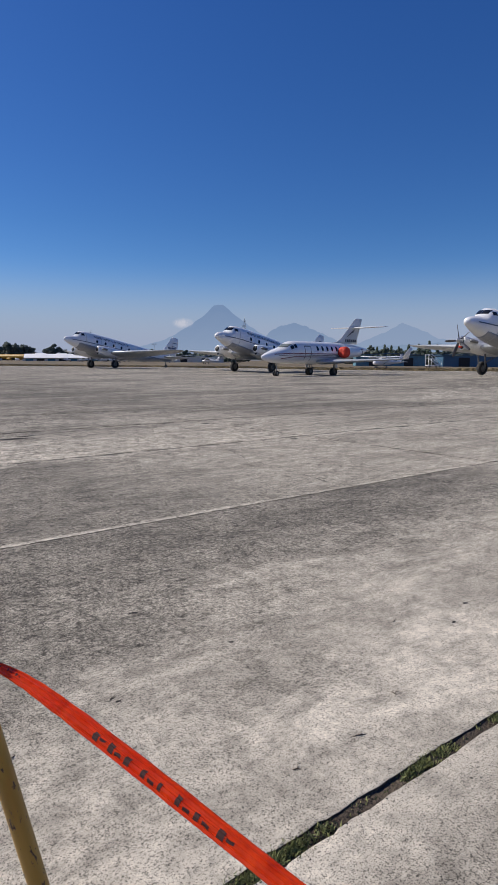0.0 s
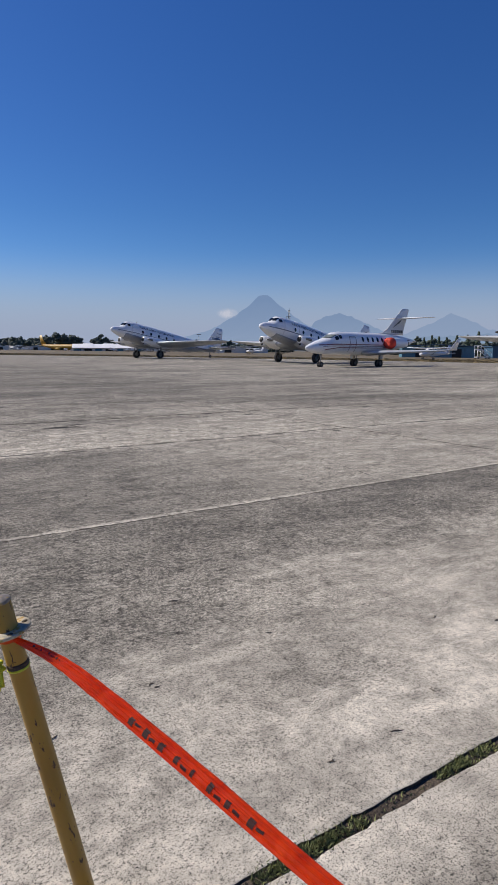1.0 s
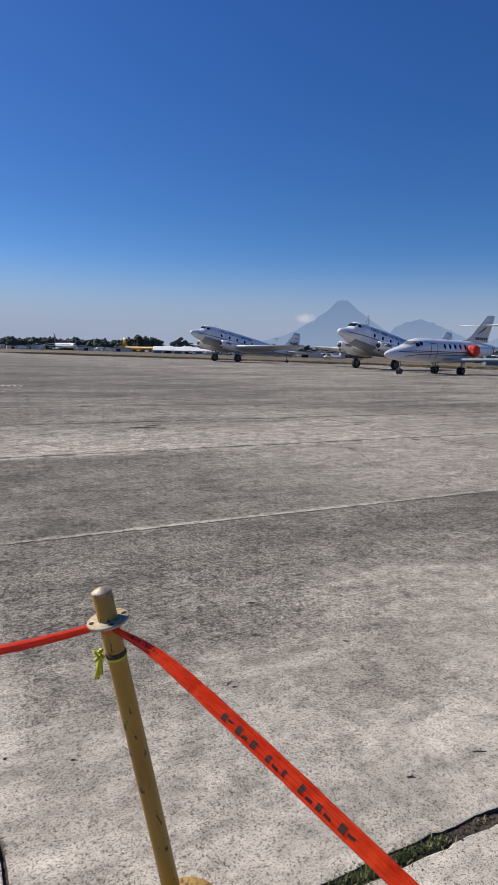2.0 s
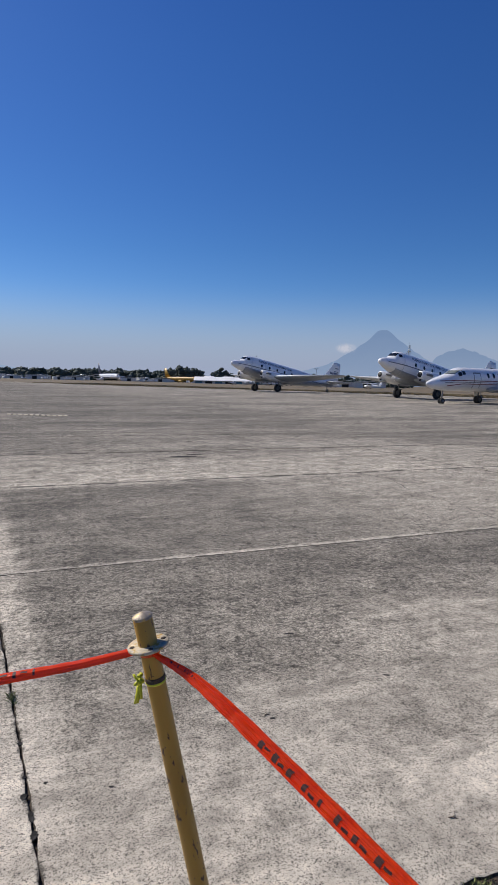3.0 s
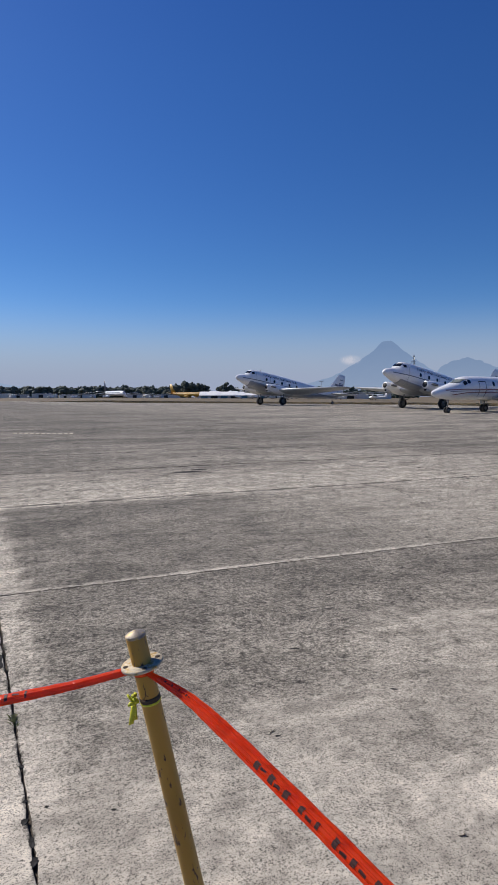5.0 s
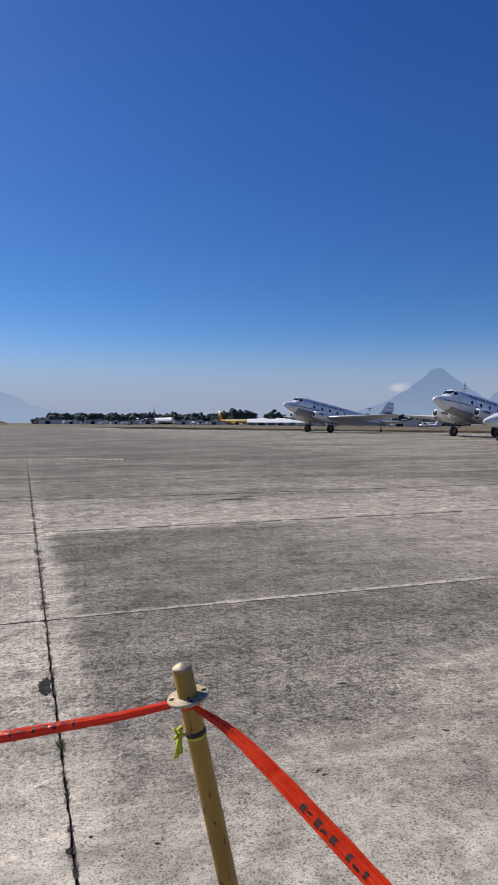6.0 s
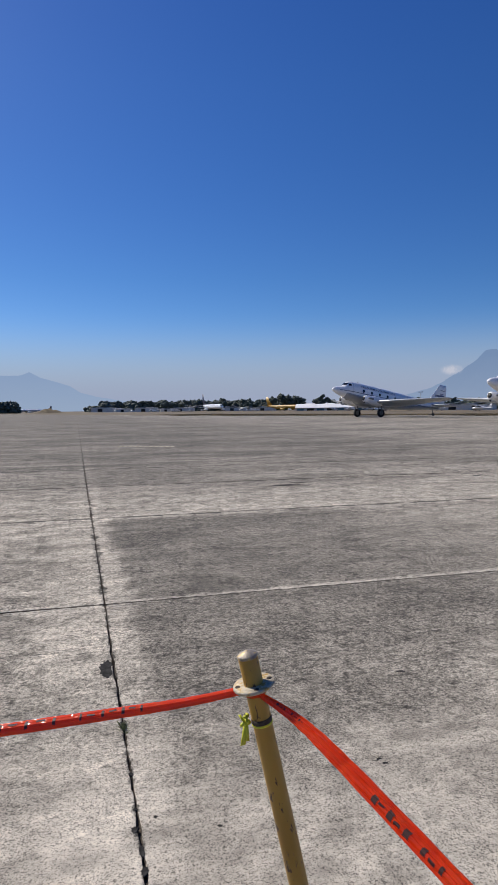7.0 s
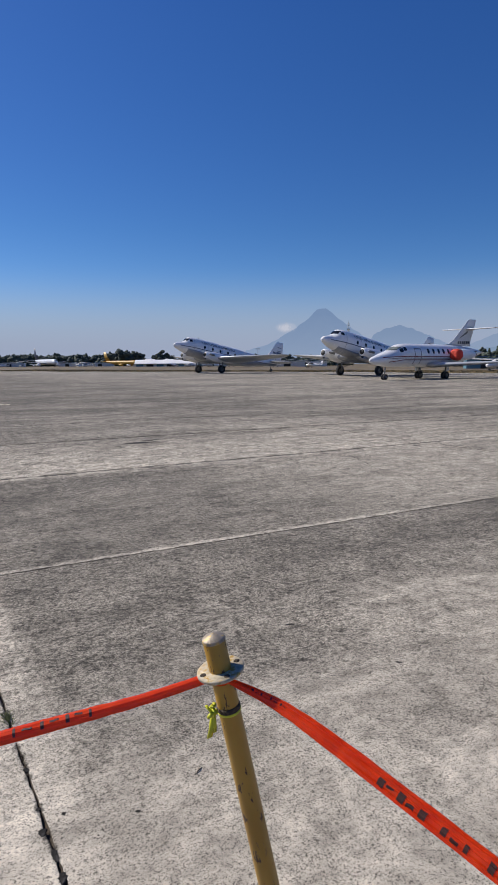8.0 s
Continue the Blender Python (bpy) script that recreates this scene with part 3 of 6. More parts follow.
def cloud():
    """A torn wisp of vapour, thick in the middle and feathered to nothing."""
    bm = bmesh.new()
    bmesh.ops.create_grid(bm, x_segments=24, y_segments=16, size=1, matrix=Matrix.Rotation(radians(90), 4, "X"))
    for v in bm.verts:
        v.co = Vector((v.co.x * 85, 12 * noise.noise(v.co * 2), v.co.z * 62))
    m, n, l, p = material("cloud_vapour")
    tc, t, g, k = n.new("ShaderNodeTexCoord"), n.new("ShaderNodeTexNoise"), n.new("ShaderNodeTexGradient"), n.new("ShaderNodeMath")
    mp, f = n.new("ShaderNodeMapping"), n.new("ShaderNodeMapRange")
    mp.inputs["Rotation"].default_value = (0, radians(-40), 0)
    mp.inputs["Scale"].default_value = (1 / 74, 1 / 200, 1 / 38)
    l.new(tc.outputs["Object"], mp.inputs[0])
    l.new(mp.outputs[0], g.inputs[0])
    g.gradient_type = "SPHERICAL"
    t.inputs["Scale"].default_value, t.inputs["Detail"].default_value, t.inputs["Distortion"].default_value = 0.028, 6, 0.8
    l.new(tc.outputs["Object"], t.inputs["Vector"])
    k.operation = "MULTIPLY"
    l.new(t.outputs["Fac"], k.inputs[0])
    l.new(g.outputs["Fac"], k.inputs[1])
    f.interpolation_type = "SMOOTHSTEP"
    f.inputs["From Min"].default_value, f.inputs["From Max"].default_value = 0.07, 0.42
    f.inputs["To Max"].default_value = 0.8
    l.new(k.outputs[0], f.inputs["Value"])
    em, tr, mx = n.new("ShaderNodeEmission"), n.new("ShaderNodeBsdfTransparent"), n.new("ShaderNodeMixShader")
    # daylight on the vapour is put in as this pale glow
    em.inputs["Color"].default_value = (0.56, 0.57, 0.65, 1)
    l.new(f.outputs[0], mx.inputs[0])
    l.new(tr.outputs[0], mx.inputs[1])
    l.new(em.outputs[0], mx.inputs[2])
    l.new(mx.outputs[0], n["Material Output"].inputs["Surface"])
    return tagged(part("backdrop_cloud", bm, m, m=pose(-372, 3420, 198)), "small torn pale cloud beside the volcano", "cloud", "", "structure")


cloud()


# ---- woods and trees ----
def clump(bm, c, r, rng, sub=1):
    ret = bmesh.ops.create_icosphere(bm, subdivisions=sub, radius=r, matrix=Matrix.Translation(c) @ Matrix.Diagonal((1, 1, rng.uniform(0.6, 0.95), 1)))
    for v in ret["verts"]:
        v.co += Vector((rng.uniform(-1, 1), rng.uniform(-1, 1), rng.uniform(-1, 1))) * r * 0.28


def crown_points(bm, base, h, w, rng, count, leafsize):
    """Many small clumps round a few boughs, with gaps."""
    boughs = [Vector((rng.uniform(-0.7, 0.7) * w, rng.uniform(-0.7, 0.7) * w, rng.uniform(0.42, 0.9) * h)) for _ in range(7)]
    boughs.append(Vector((0, 0, h * 0.86)))
    for _ in range(count):
        b = rng.choice(boughs)
        d = Vector((rng.gauss(0, 1), rng.gauss(0, 1), rng.gauss(0, 0.8)))
        d = d.normalized() * w * rng.uniform(0.18, 0.46)
        clump(bm, Vector(base) + b + d, leafsize * rng.uniform(0.6, 1.3), rng)


def woods(name, spots, label):
    """A far wood as one object: (azimuth, distance, height, half width) for each tree."""
    rng = random.Random(11)
    me_v, me_f = [], []
    for az, d, h, w in spots:
        x, y = -d * math.sin(radians(az)), d * math.cos(radians(az))
        sub = bmesh.new()
        crown_points(sub, (x, y, 0), h, w, rng, 84, w * 0.24)
        for _ in range(26):
            clump(sub, Vector((x + rng.uniform(-w, w), y + rng.uniform(-w, w), h * rng.uniform(0.05, 0.74))), w * 0.42, rng)
        sub.verts.index_update()
        base = len(me_v)
        me_v += [tuple(v.co) for v in sub.verts]
        me_f += [tuple(base + v.index for v in f.verts) for f in sub.faces]
        sub.free()
    me = bpy.data.meshes.new(name)
    me.from_pydata(me_v, [], me_f)
    me.polygons.foreach_set("use_smooth", [True] * len(me_f))
    me.materials.append(M_LEAF)
    return tagged(new(name, me), label, "woods", "", "stuff")


def tree_line():
    rng = random.Random(3)
    spots = []
    az = 38.4
    while az > 22.4:
        q = (38.4 - az) / 16
        h = 12.5 + 3.5 * noise.noise((az * 1.3, 0, 0)) + 1.5 * q + rng.uniform(-1.0, 1.0)
        if az > 37.3:
            h *= 0.55
        spots.append((az, rng.uniform(830, 930), h, rng.uniform(5, 8)))
        az -= rng.uniform(0.18, 0.3)
    for az in np.arange(22.2, 8, -0.55):
        spots.append((float(az) + rng.uniform(-0.1, 0.1), rng.uniform(800, 850), rng.uniform(6, 10), rng.uniform(5, 8)))
    for az in np.arange(46.5, 44.6, -0.3):
        spots.append((float(az), 620, rng.uniform(9, 10.5), 5.5))
    for az in np.arange(8, 0, -0.5):
        spots.append((float(az) + rng.uniform(-0.1, 0.1), rng.uniform(520, 560), rng.uniform(5, 9), rng.uniform(3, 5)))
    for az in np.arange(-9, -24, -0.6):
        spots.append((float(az) + rng.uniform(-0.2, 0.2), rng.uniform(270, 300), rng.uniform(4.5, 7.5), rng.uniform(2.2, 3.4)))
    return woods("tree_line", spots, "dark green tree line along the far side of the airfield")


tree_line()


def tree(az, d, h, w, seed, label):
    x, y = -d * math.sin(radians(az)), d * math.cos(radians(az))
    rng = random.Random(seed)
    t = thing("tree", pose(x, y, -0.1), label, "tree", "trees beyond the airfield")
    bm = bmesh.new()
    tube(bm, [(0, 0, 0), (0.1, 0, h * 0.25), (0.0, 0.1, h * 0.5), (0.15, 0, h * 0.8)], [h * 0.035, h * 0.026, h * 0.018, h * 0.006], 9)
    for k in range(6):
        a = k * 1.05 + rng.random()
        z = h * rng.uniform(0.3, 0.6)
        tube(bm, [(0, 0, z), (math.cos(a) * w * 0.35, math.sin(a) * w * 0.35, z + h * 0.13), (math.cos(a) * w * 0.7, math.sin(a) * w * 0.7, z + h * 0.24)], [h * 0.014, h * 0.01, h * 0.004], 6)
    part("trunk", bm, M_TRUNK, t, "brown bark trunk with limbs")
    bm = bmesh.new()
    crown_points(bm, (0, 0, 0), h, w, rng, 260, w * 0.19)
    part("crown", bm, M_LEAF, t, "dark green leafy crown", smooth=False)
    return t


for i, (az, d, h, w) in enumerate(((22.0, 720, 14, 7), (21.2, 730, 18.5, 7), (20.6, 725, 17, 7), (19.9, 730, 15.5, 7.5), (19.2, 735, 14.0, 6.5), (17.8, 700, 13, 6), (17.4, 705, 18.5, 3.8), (17.0, 705, 13.5, 5.5), (16.4, 710, 11, 5), (9.6, 500, 8.5, 5), (9.0, 500, 8, 5), (8.4, 505, 7.5, 5))):
    tree(az, d, h, w, 40 + i, "tall dark green broadleaf tree behind the hangars" if h > 15 else "dark green broadleaf tree")


def conifer(x, y, h, seed):
    rng = random.Random(seed)
    t = thing("conifer", pose(x, y, -0.1), "slim dark green conifer behind the blue sheds", "tree", "conifers behind the sheds")
    bm = bmesh.new()
    tube(bm, [(0, 0, 0), (0, 0, h * 0.5), (0, 0, h * 0.96)], [h * 0.03, h * 0.018, h * 0.004], 8)
    part("trunk", bm, M_TRUNK, t)
    bm = bmesh.new()
    for k in range(130):
        q = rng.random() ** 0.8
        z = h * (0.12 + 0.86 * q)
        r = h * 0.17 * (1 - q) ** 0.8 * rng.uniform(0.4, 1.05)
        a = rng.random() * 6.3
        clump(bm, Vector((math.cos(a) * r, math.sin(a) * r, z)), h * 0.045 * rng.uniform(0.6, 1.2), rng)
    part("crown", bm, M_CONIFER, t, "dark needled crown", smooth=False)


for i, (px, d, h) in enumerate(((661, 265, 7.5), (674, 262, 8.3), (686, 266, 8.0), (699, 268, 7.6), (716, 258, 8.2), (734, 262, 8.6), (752, 255, 9.6), (766, 262, 8.4), (778, 266, 7.9), (800, 262, 7.2))):
    conifer((px - 441) / 1106 * d, d, h, 70 + i)


# ---- far buildings ----
def hangar(m, w, d, h, wall, roof, label, bays=6, ridge_h=1.2, category="hangar"):
    """A sheet-clad shed: pitched roof with eaves, doors along the front."""
    t = thing("hangar", m, label, category)
    bm = bmesh.new()
    box(bm, (0, 0, h / 2), (w, d, h))
    part("wall", bm, wall, t, smooth=False)
    bm = bmesh.new()
    half = w / 2 + 0.5
    prof = [(-half, h), (0, h + ridge_h), (half, h), (half, h + 0.18), (0, h + ridge_h + 0.2), (-half, h + 0.18)]
    rings(bm, [[(x, y, z) for x, z in prof] for y in (-d / 2 - 0.6, d / 2 + 0.6)])
    part("roof", bm, roof, t, smooth=False)
    bw = w / bays
    for k in range(bays):
        bm = bmesh.new()
        box(bm, (-w / 2 + bw * (k + 0.5), -d / 2 - 0.06, h * 0.4), (bw * 0.78, 0.12, h * 0.8), 0.02)
        part("door", bm, M_DARK if k % 3 == 1 else wall, t, smooth=False)
    return t


def far_at(az, d, turn=0.0, z=-0.07):
    return pose(-d * math.sin(radians(az)), d * math.cos(radians(az)), z, 0, 0, az + turn)


def long_roof(m, w, d, h, spans, label):
    """A wide low hall with a row of shallow roof spans."""
    t = thing("terminal_hall", m, label, "hangar")
    bm = bmesh.new()
    box(bm, (0, 0, h * 0.5), (w, d, h))
    part("wall", bm, M_WALLW, t, smooth=False)
    sw = w / spans
    for k in range(spans):
        bm = bmesh.new()
        x = -w / 2 + sw * (k + 0.5)
        prof = [(x - sw / 2 - 0.1, -d / 2 - 1.5, h + 0.2), (x - sw / 2 - 0.1, d * 0.3, h + 3.4 + 0.5 * (k % 2)), (x - sw / 2 - 0.1, d / 2, h + 2.8), (x - sw / 2 - 0.1, d / 2, h), (x - sw / 2 - 0.1, -d / 2 - 1.5, h)]
        rings(bm, [prof, [(a + sw + 0.05, b, c) for a, b, c in prof]])
        part("roof", bm, M_ROOFW, t, smooth=False)
        bm = bmesh.new()
        box(bm, (x, -d / 2 - 0.1, h * 0.42), (sw * 0.7, 0.16, h * 0.8), 0.03)
        part("door", bm, M_DARK if k % 2 else M_WALLT, t, smooth=False)
    return t


long_roof(far_at(14.1, 520, 4), 104, 30, 2.2, 13, "long white-roofed airfield hall with pale walls")
RB = random.Random(8)
for az, w, h, d in ((37.2, 30, 5.0, 800), (35.5, 20, 3.6, 780), (33.4, 26, 4.4, 760), (31.6, 16, 3.2, 740), (30.1, 24, 3.8, 720), (25.4, 22, 3.8, 720), (24.1, 18, 3.4, 700), (22.6, 22, 3.6, 690), (18.6, 34, 5.4, 640), (8.2, 26, 3.6, 420), (5.7, 22, 3.2, 400), (3.9, 18, 3.0, 380)):
    hangar(far_at(az, d, RB.uniform(-12, 12)), w, 14, h, M_WALLW, M_ROOFW, "low pale airfield building with a white sheet roof", 4, 0.9, "building")
hangar(pose(40.5, 186, -0.07, 0, 0, -4), 20, 9, 3.0, M_WALLT, M_WALLB, "low teal sheet-metal shed with a blue roof", 6, 0.5, "shed")
hangar(pose(62.5, 178, -0.07, 0, 0, -3), 19, 10, 3.1, M_WALLB, M_WALLB, "low dark blue sheet-metal shed", 5, 0.4, "shed")
hangar(pose(88, 170, -0.07, 0, 0, -6), 26, 10, 3.3, M_WALLB, M_WALLT, "low blue sheet-metal shed with a teal roof", 6, 0.5, "shed")


def mast(m, h, label, lamps=False):
    """A lattice mast with a platform, or a slim lamp pole."""
    t = thing("light_mast" if lamps else "lattice_mast", m, label, "mast")
    if lamps:
        bm = bmesh.new()
        tube(bm, [(0, 0, 0), (0, 0, h)], [0.28, 0.14], 10)
        part("pole", bm, M_STEEL, t)
        for s in (-1, 1):
            bm = bmesh.new()
            box(bm, (s * 1.0, 0, h), (1.6, 0.7, 0.5), 0.08)
            part("lamp_head", bm, M_STEEL, t)
        return t
    for sx in (-1, 1):
        for sy in (-1, 1):
            bm = bmesh.new()
            tube(bm, [(sx * 1.3, sy * 1.3, 0), (sx * 0.5, sy * 0.5, h)], 0.14, 6)
            part("leg", bm, M_STEEL, t)
    n = 11
    for k in range(n):
        bm = bmesh.new()
        w0, w1 = 1.3 - 0.8 * k / n, 1.3 - 0.8 * (k + 1) / n
        z0, z1 = h * k / n, h * (k + 1) / n
        for sx, sy, ex, ey in ((-1, -1, 1, -1), (1, -1, 1, 1), (1, 1, -1, 1), (-1, 1, -1, -1)):
            tube(bm, [(sx * w0, sy * w0, z0), (ex * w1, ey * w1, z1)], 0.09, 5)
            tube(bm, [(sx * w1, sy * w1, z1), (ex * w1, ey * w1, z1)], 0.08, 5)
        part("brace", bm, M_STEEL, t)
    bm = bmesh.new()
    box(bm, (0, 0, h * 0.86), (2.6, 2.6, 0.25), 0.05)
    part("platform", bm, M_STEEL, t)
    bm = bmesh.new()
    tube(bm, [(0, 0, h), (0, 0, h + 2.4)], [0.12, 0.05], 6)
    part("aerial", bm, M_STEEL, t)
    return t


mast(pose(-5.6, 505, -0.07), 33, "tall grey lattice radio mast with a platform")
mast(pose(-76.6, 497, -0.07), 13.6, "grey apron light pole with two lamp heads", True)


# ---- aircraft ----
def gear_leg(parent, pts, r=0.07, name="gear_leg"):
    bm = bmesh.new()
    tube(bm, pts, r, 8)
    return part(name, bm, M_STEEL, parent)


def transport(m, label, props=False, bare=False, lift=0.0, text="FUERZA AEREA GUATEMALTECA"):
    """A tail-wheel twin-turboprop transport, 20 m long, parked nose-up on its main wheels."""
    root = thing("transport_airplane", m, label, "airplane", "parked tail-wheel transport airplanes")
    # all parts are built level, then pitched about the main wheels
    tip = pose(0, 0, 0.12 + lift, 0, -10.7, 0)
    hull = Hull([(7.10, 2.70, 2.54, 0.08), (7.0, 2.86, 2.40, 0.25), (6.75, 3.01, 2.26, 0.40), (6.3, 3.15, 2.12, 0.56), (5.8, 3.29, 1.97, 0.74), (5.5, 3.43, 1.89, 0.84), (5.05, 4.04, 1.77, 0.98), (4.6, 4.17, 1.67, 1.07), (3.8, 4.24, 1.57, 1.17),
                 (2, 4.27, 1.48, 1.22), (0, 4.27, 1.48, 1.22), (-2, 4.25, 1.52, 1.2), (-4, 4.22, 1.70, 1.12), (-6, 4.18, 1.98, 1.0), (-8, 4.12, 2.35, 0.82), (-10, 4.05, 2.75, 0.6), (-12, 3.98, 3.15, 0.36), (-13.1, 3.9, 3.45, 0.16), (-13.5, 3.75, 3.6, 0.04)])
    bm = bmesh.new()
    hull.skin(bm)
    body = part("fuselage", bm, M_WHITE, root, "white fuselage with darker lower skin", m=tip)
    # belly colour: bare metal on the first airplane, painted underside shade on the others
    for s in (-1, 1):
        bm = bmesh.new()
        hull.patch(bm, 5.2, -12.4, s * (112 if bare else 128), s * 180, 0.012, 70, 10, 0, s * (104 if bare else 120))
        part("belly_panel", bm, M_BELLY, body, "grey lower skin, bare metal with underside shade painted in")
        # skin seams: frames and lap joints
        for x in (4.3, 1.9, -0.6, -3.1, -5.6, -8.2):
            bm = bmesh.new()
            hull.patch(bm, x + 0.018, x - 0.018, s * 6, s * 172, 0.014, 1, 22)
            part("skin_seam", bm, M_SEAM, body, "thin grey skin seam")
    # windscreen and cockpit side panes
    for s in (-1, 1):
        bm = bmesh.new()
        hull.band(bm, s * 1.6, s * 37, 3.54, 3.88, 4.4, 6.2)
        part("windscreen", bm, M_GLASS, body, "dark windscreen pane")
        bm = bmesh.new()
        hull.patch(bm, 5.02, 4.60, s * 44, s * 62, 0.018, 4, 4, 0, s * 44, s * 61)
        part("cockpit_window", bm, M_GLASS, body)
        for k in range(7):
            bm = bmesh.new()
            x = 2.6 - 1.42 * k
            a = hull.height_angle(x, 3.12)
            hull.patch(bm, x + 0.17, x - 0.17, s * (a - 8.5), s * (a + 8.5), 0.014, 6, 4, 0.8)
            part("cabin_window", bm, M_GLASS, body)
        bm = bmesh.new()
        loops = []
        for i in range(61):
            x = 6.25 - 17.6 * i / 60
            z = 2.80 + 0.026 * max(0, 2 - x) - 0.02 * max(0, x - 4)
            loops.append([hull.point(x, s * hull.height_angle(x, z - 0.045 * q), 0.012) for q in range(3)])
        rings(bm, loops, False)
        part("stripe", bm, M_GREYBLUE, body, "thin grey-blue stripe")

        def onto(a, b, s=s):
            x = 3.1 - a if s > 0 else -4.9 + a
            return hull.point(x, s * hull.height_angle(x, 3.55 + b), 0.015)

        letters(text, 0.42, onto, "lettering", M_BLUE, body, "dark blue capital letters")
    bm = bmesh.new()
    tube(bm, [(3.1, 0, 4.2), (3.0, 0, 4.62)], [0.04, 0.02], 6)
    part("aerial", bm, M_STEEL, body)
    bm = bmesh.new()
    hull.patch(bm, -6.2, -7.9, 62, 118, 0.01, 6, 6, 0.15)
    part("cargo_door", bm, M_WHITE, body, "white cargo door")
    for s in (-1, 1):
        bm = bmesh.new()
        wing(bm, [((1.9, s * 0.6, 1.72), 4.4, 0.16), ((1.9, s * 3.3, 1.76), 4.3, 0.15), ((0.45, s * 7.6, 2.20), 3.15, 0.13), ((-1.15, s * 12.2, 2.66), 1.75, 0.10), ((-1.55, s * 13.1, 2.75), 1.1, 0.09), ((-1.95, s * 13.4, 2.79), 0.5, 0.08)])
        w = part("wing", bm, M_GREYP, root, "grey wing with darker control surfaces", m=tip)
        for y0, y1, le0, le1, z0, z1 in ((3.6, 7.4, -1.75, -1.95, 1.80, 2.17), (7.6, 12.4, -1.95, -2.45, 2.20, 2.67)):
            bm = bmesh.new()
            wing(bm, [((le0, s * y0, z0), 0.78, 0.13), ((le1, s * y1, z1), 0.5, 0.11)])
            part("flap" if y0 < 5 else "aileron", bm, M_ALU, w, "metal trailing-edge surface")
        # engine
        bm = bmesh.new()
        lathe(bm, [(3.65, 0.33), (3.6, 0.41), (3.2, 0.48), (2.7, 0.56), (2.1, 0.64), (1.2, 0.67), (-0.2, 0.58), (-1.4, 0.34), (-2.0, 0.06)], 20, Matrix.Translation((0, s * 2.82, 1.86)))
        nac = part("engine_nacelle", bm, M_WHITE, root, "long white turboprop nacelle", m=tip)
        bm = bmesh.new()
        lathe(bm, [(3.67, 0.02), (3.665, 0.30), (3.5, 0.31), (3.4, 0.02)], 18, Matrix.Translation((0, s * 2.82, 1.86)))
        part("intake", bm, M_DARK, nac, "dark round engine front")
        bm = bmesh.new()
        lathe(bm, [(3.3, 0.03), (3.45, 0.17), (3.42, 0.21), (3.0, 0.24), (2.3, 0.12), (2.1, 0.02)], 14, Matrix.Translation((0, s * 2.82, 1.36)))
        part("oil_cooler", bm, M_GREYP, nac, "grey chin intake")
        bm = bmesh.new()
        lathe(bm, [(3.46, 0.01), (3.47, 0.15), (3.4, 0.15), (3.36, 0.01)], 14, Matrix.Translation((0, s * 2.82, 1.36)))
        part("cooler_opening", bm, M_DARK, nac)
        for q in (-1, 1):
            bm = bmesh.new()
            tube(bm, [(3.1, s * 2.82 + q * 0.42, 2.0), (2.9, s * 2.82 + q * 0.66, 2.0), (2.5, s * 2.82 + q * 0.74, 1.98)], 0.13, 10)
            part("exhaust_stub", bm, M_STEEL, nac, "dark exhaust stub")
        if props:
            bm = bmesh.new()
            lathe(bm, [(4.25, 0.03), (4.15, 0.14), (3.9, 0.25), (3.7, 0.29), (3.66, 0.2)], 16, Matrix.Translation((0, s * 2.82, 1.86)))
            hubp = part("spinner", bm, M_ALU, nac, "metal propeller spinner")
            for k in range(5):
                bm = bmesh.new()
                a = radians(20 + 72 * k)
                pm = Matrix.Translation((3.88, s * 2.82, 1.86)) @ Matrix.Rotation(a, 4, "X")
                secs = []
                for r, c, th, tw in ((0.2, 0.08, 0.06, 62), (0.5, 0.12, 0.04, 58), (0.95, 0.14, 0.03, 54), (1.3, 0.11, 0.02, 50), (1.42, 0.06, 0.015, 48)):
                    t = radians(tw)
                    d, up = Vector((math.sin(t), math.cos(t), 0)), Vector((math.cos(t), -math.sin(t), 0))
                    secs.append([pm @ (Vector((0, 0, r)) + d * (c * math.cos(q)) + up * (th * math.sin(q))) for q in (2 * math.pi * j / 8 for j in range(8))])
                rings(bm, secs)
                part("blade", bm, M_DARKGREY, nac, "dark grey propeller blade")
            bm = bmesh.new()
            lathe(bm, [(3.55, 0.05), (3.53, 0.22), (3.4, 0.22), (3.2, 0.05)], 14, Matrix.Translation((0, s * 2.82 - 0.1, 1.52)))
            part("intake_plug", bm, M_REDCOVER, nac, "red intake plug")
        # main leg: twin struts and a drag brace
        ax = tip.inverted() @ Vector((0.25, s * 2.82, 0.56))
        for q in (-1, 1):
            gear_leg(root, [tip @ Vector((0.7, s * 2.82 + q * 0.34, 1.4)), (0.28, s * 2.82 + q * 0.30, 0.56)], 0.075)
        gear_leg(root, [tip @ Vector((-1.3, s * 2.82, 1.5)), tip @ Vector((-0.3, s * 2.82, 0.95)), (0.25, s * 2.82, 0.8)], 0.05, "drag_brace")
        gear_leg(root, [(0.28, s * 2.82 - 0.34, 0.56), (0.28, s * 2.82 + 0.34, 0.56)], 0.06, "axle")
        wheel("wheel", 0.58, 0.40, root, (0.28, s * 2.82, 0.58))
        bm = bmesh.new()
        wing(bm, [((-10.4, s * 0.2, 3.62), 2.5, 0.11), ((-11.2, s * 2.6, 3.68), 1.75, 0.09), ((-11.75, s * 3.8, 3.7), 1.05, 0.08), ((-12.1, s * 4.1, 3.7), 0.5, 0.07)])
        part("tailplane", bm, M_GREYP, root, "grey tailplane half", m=tip)
    bm = bmesh.new()
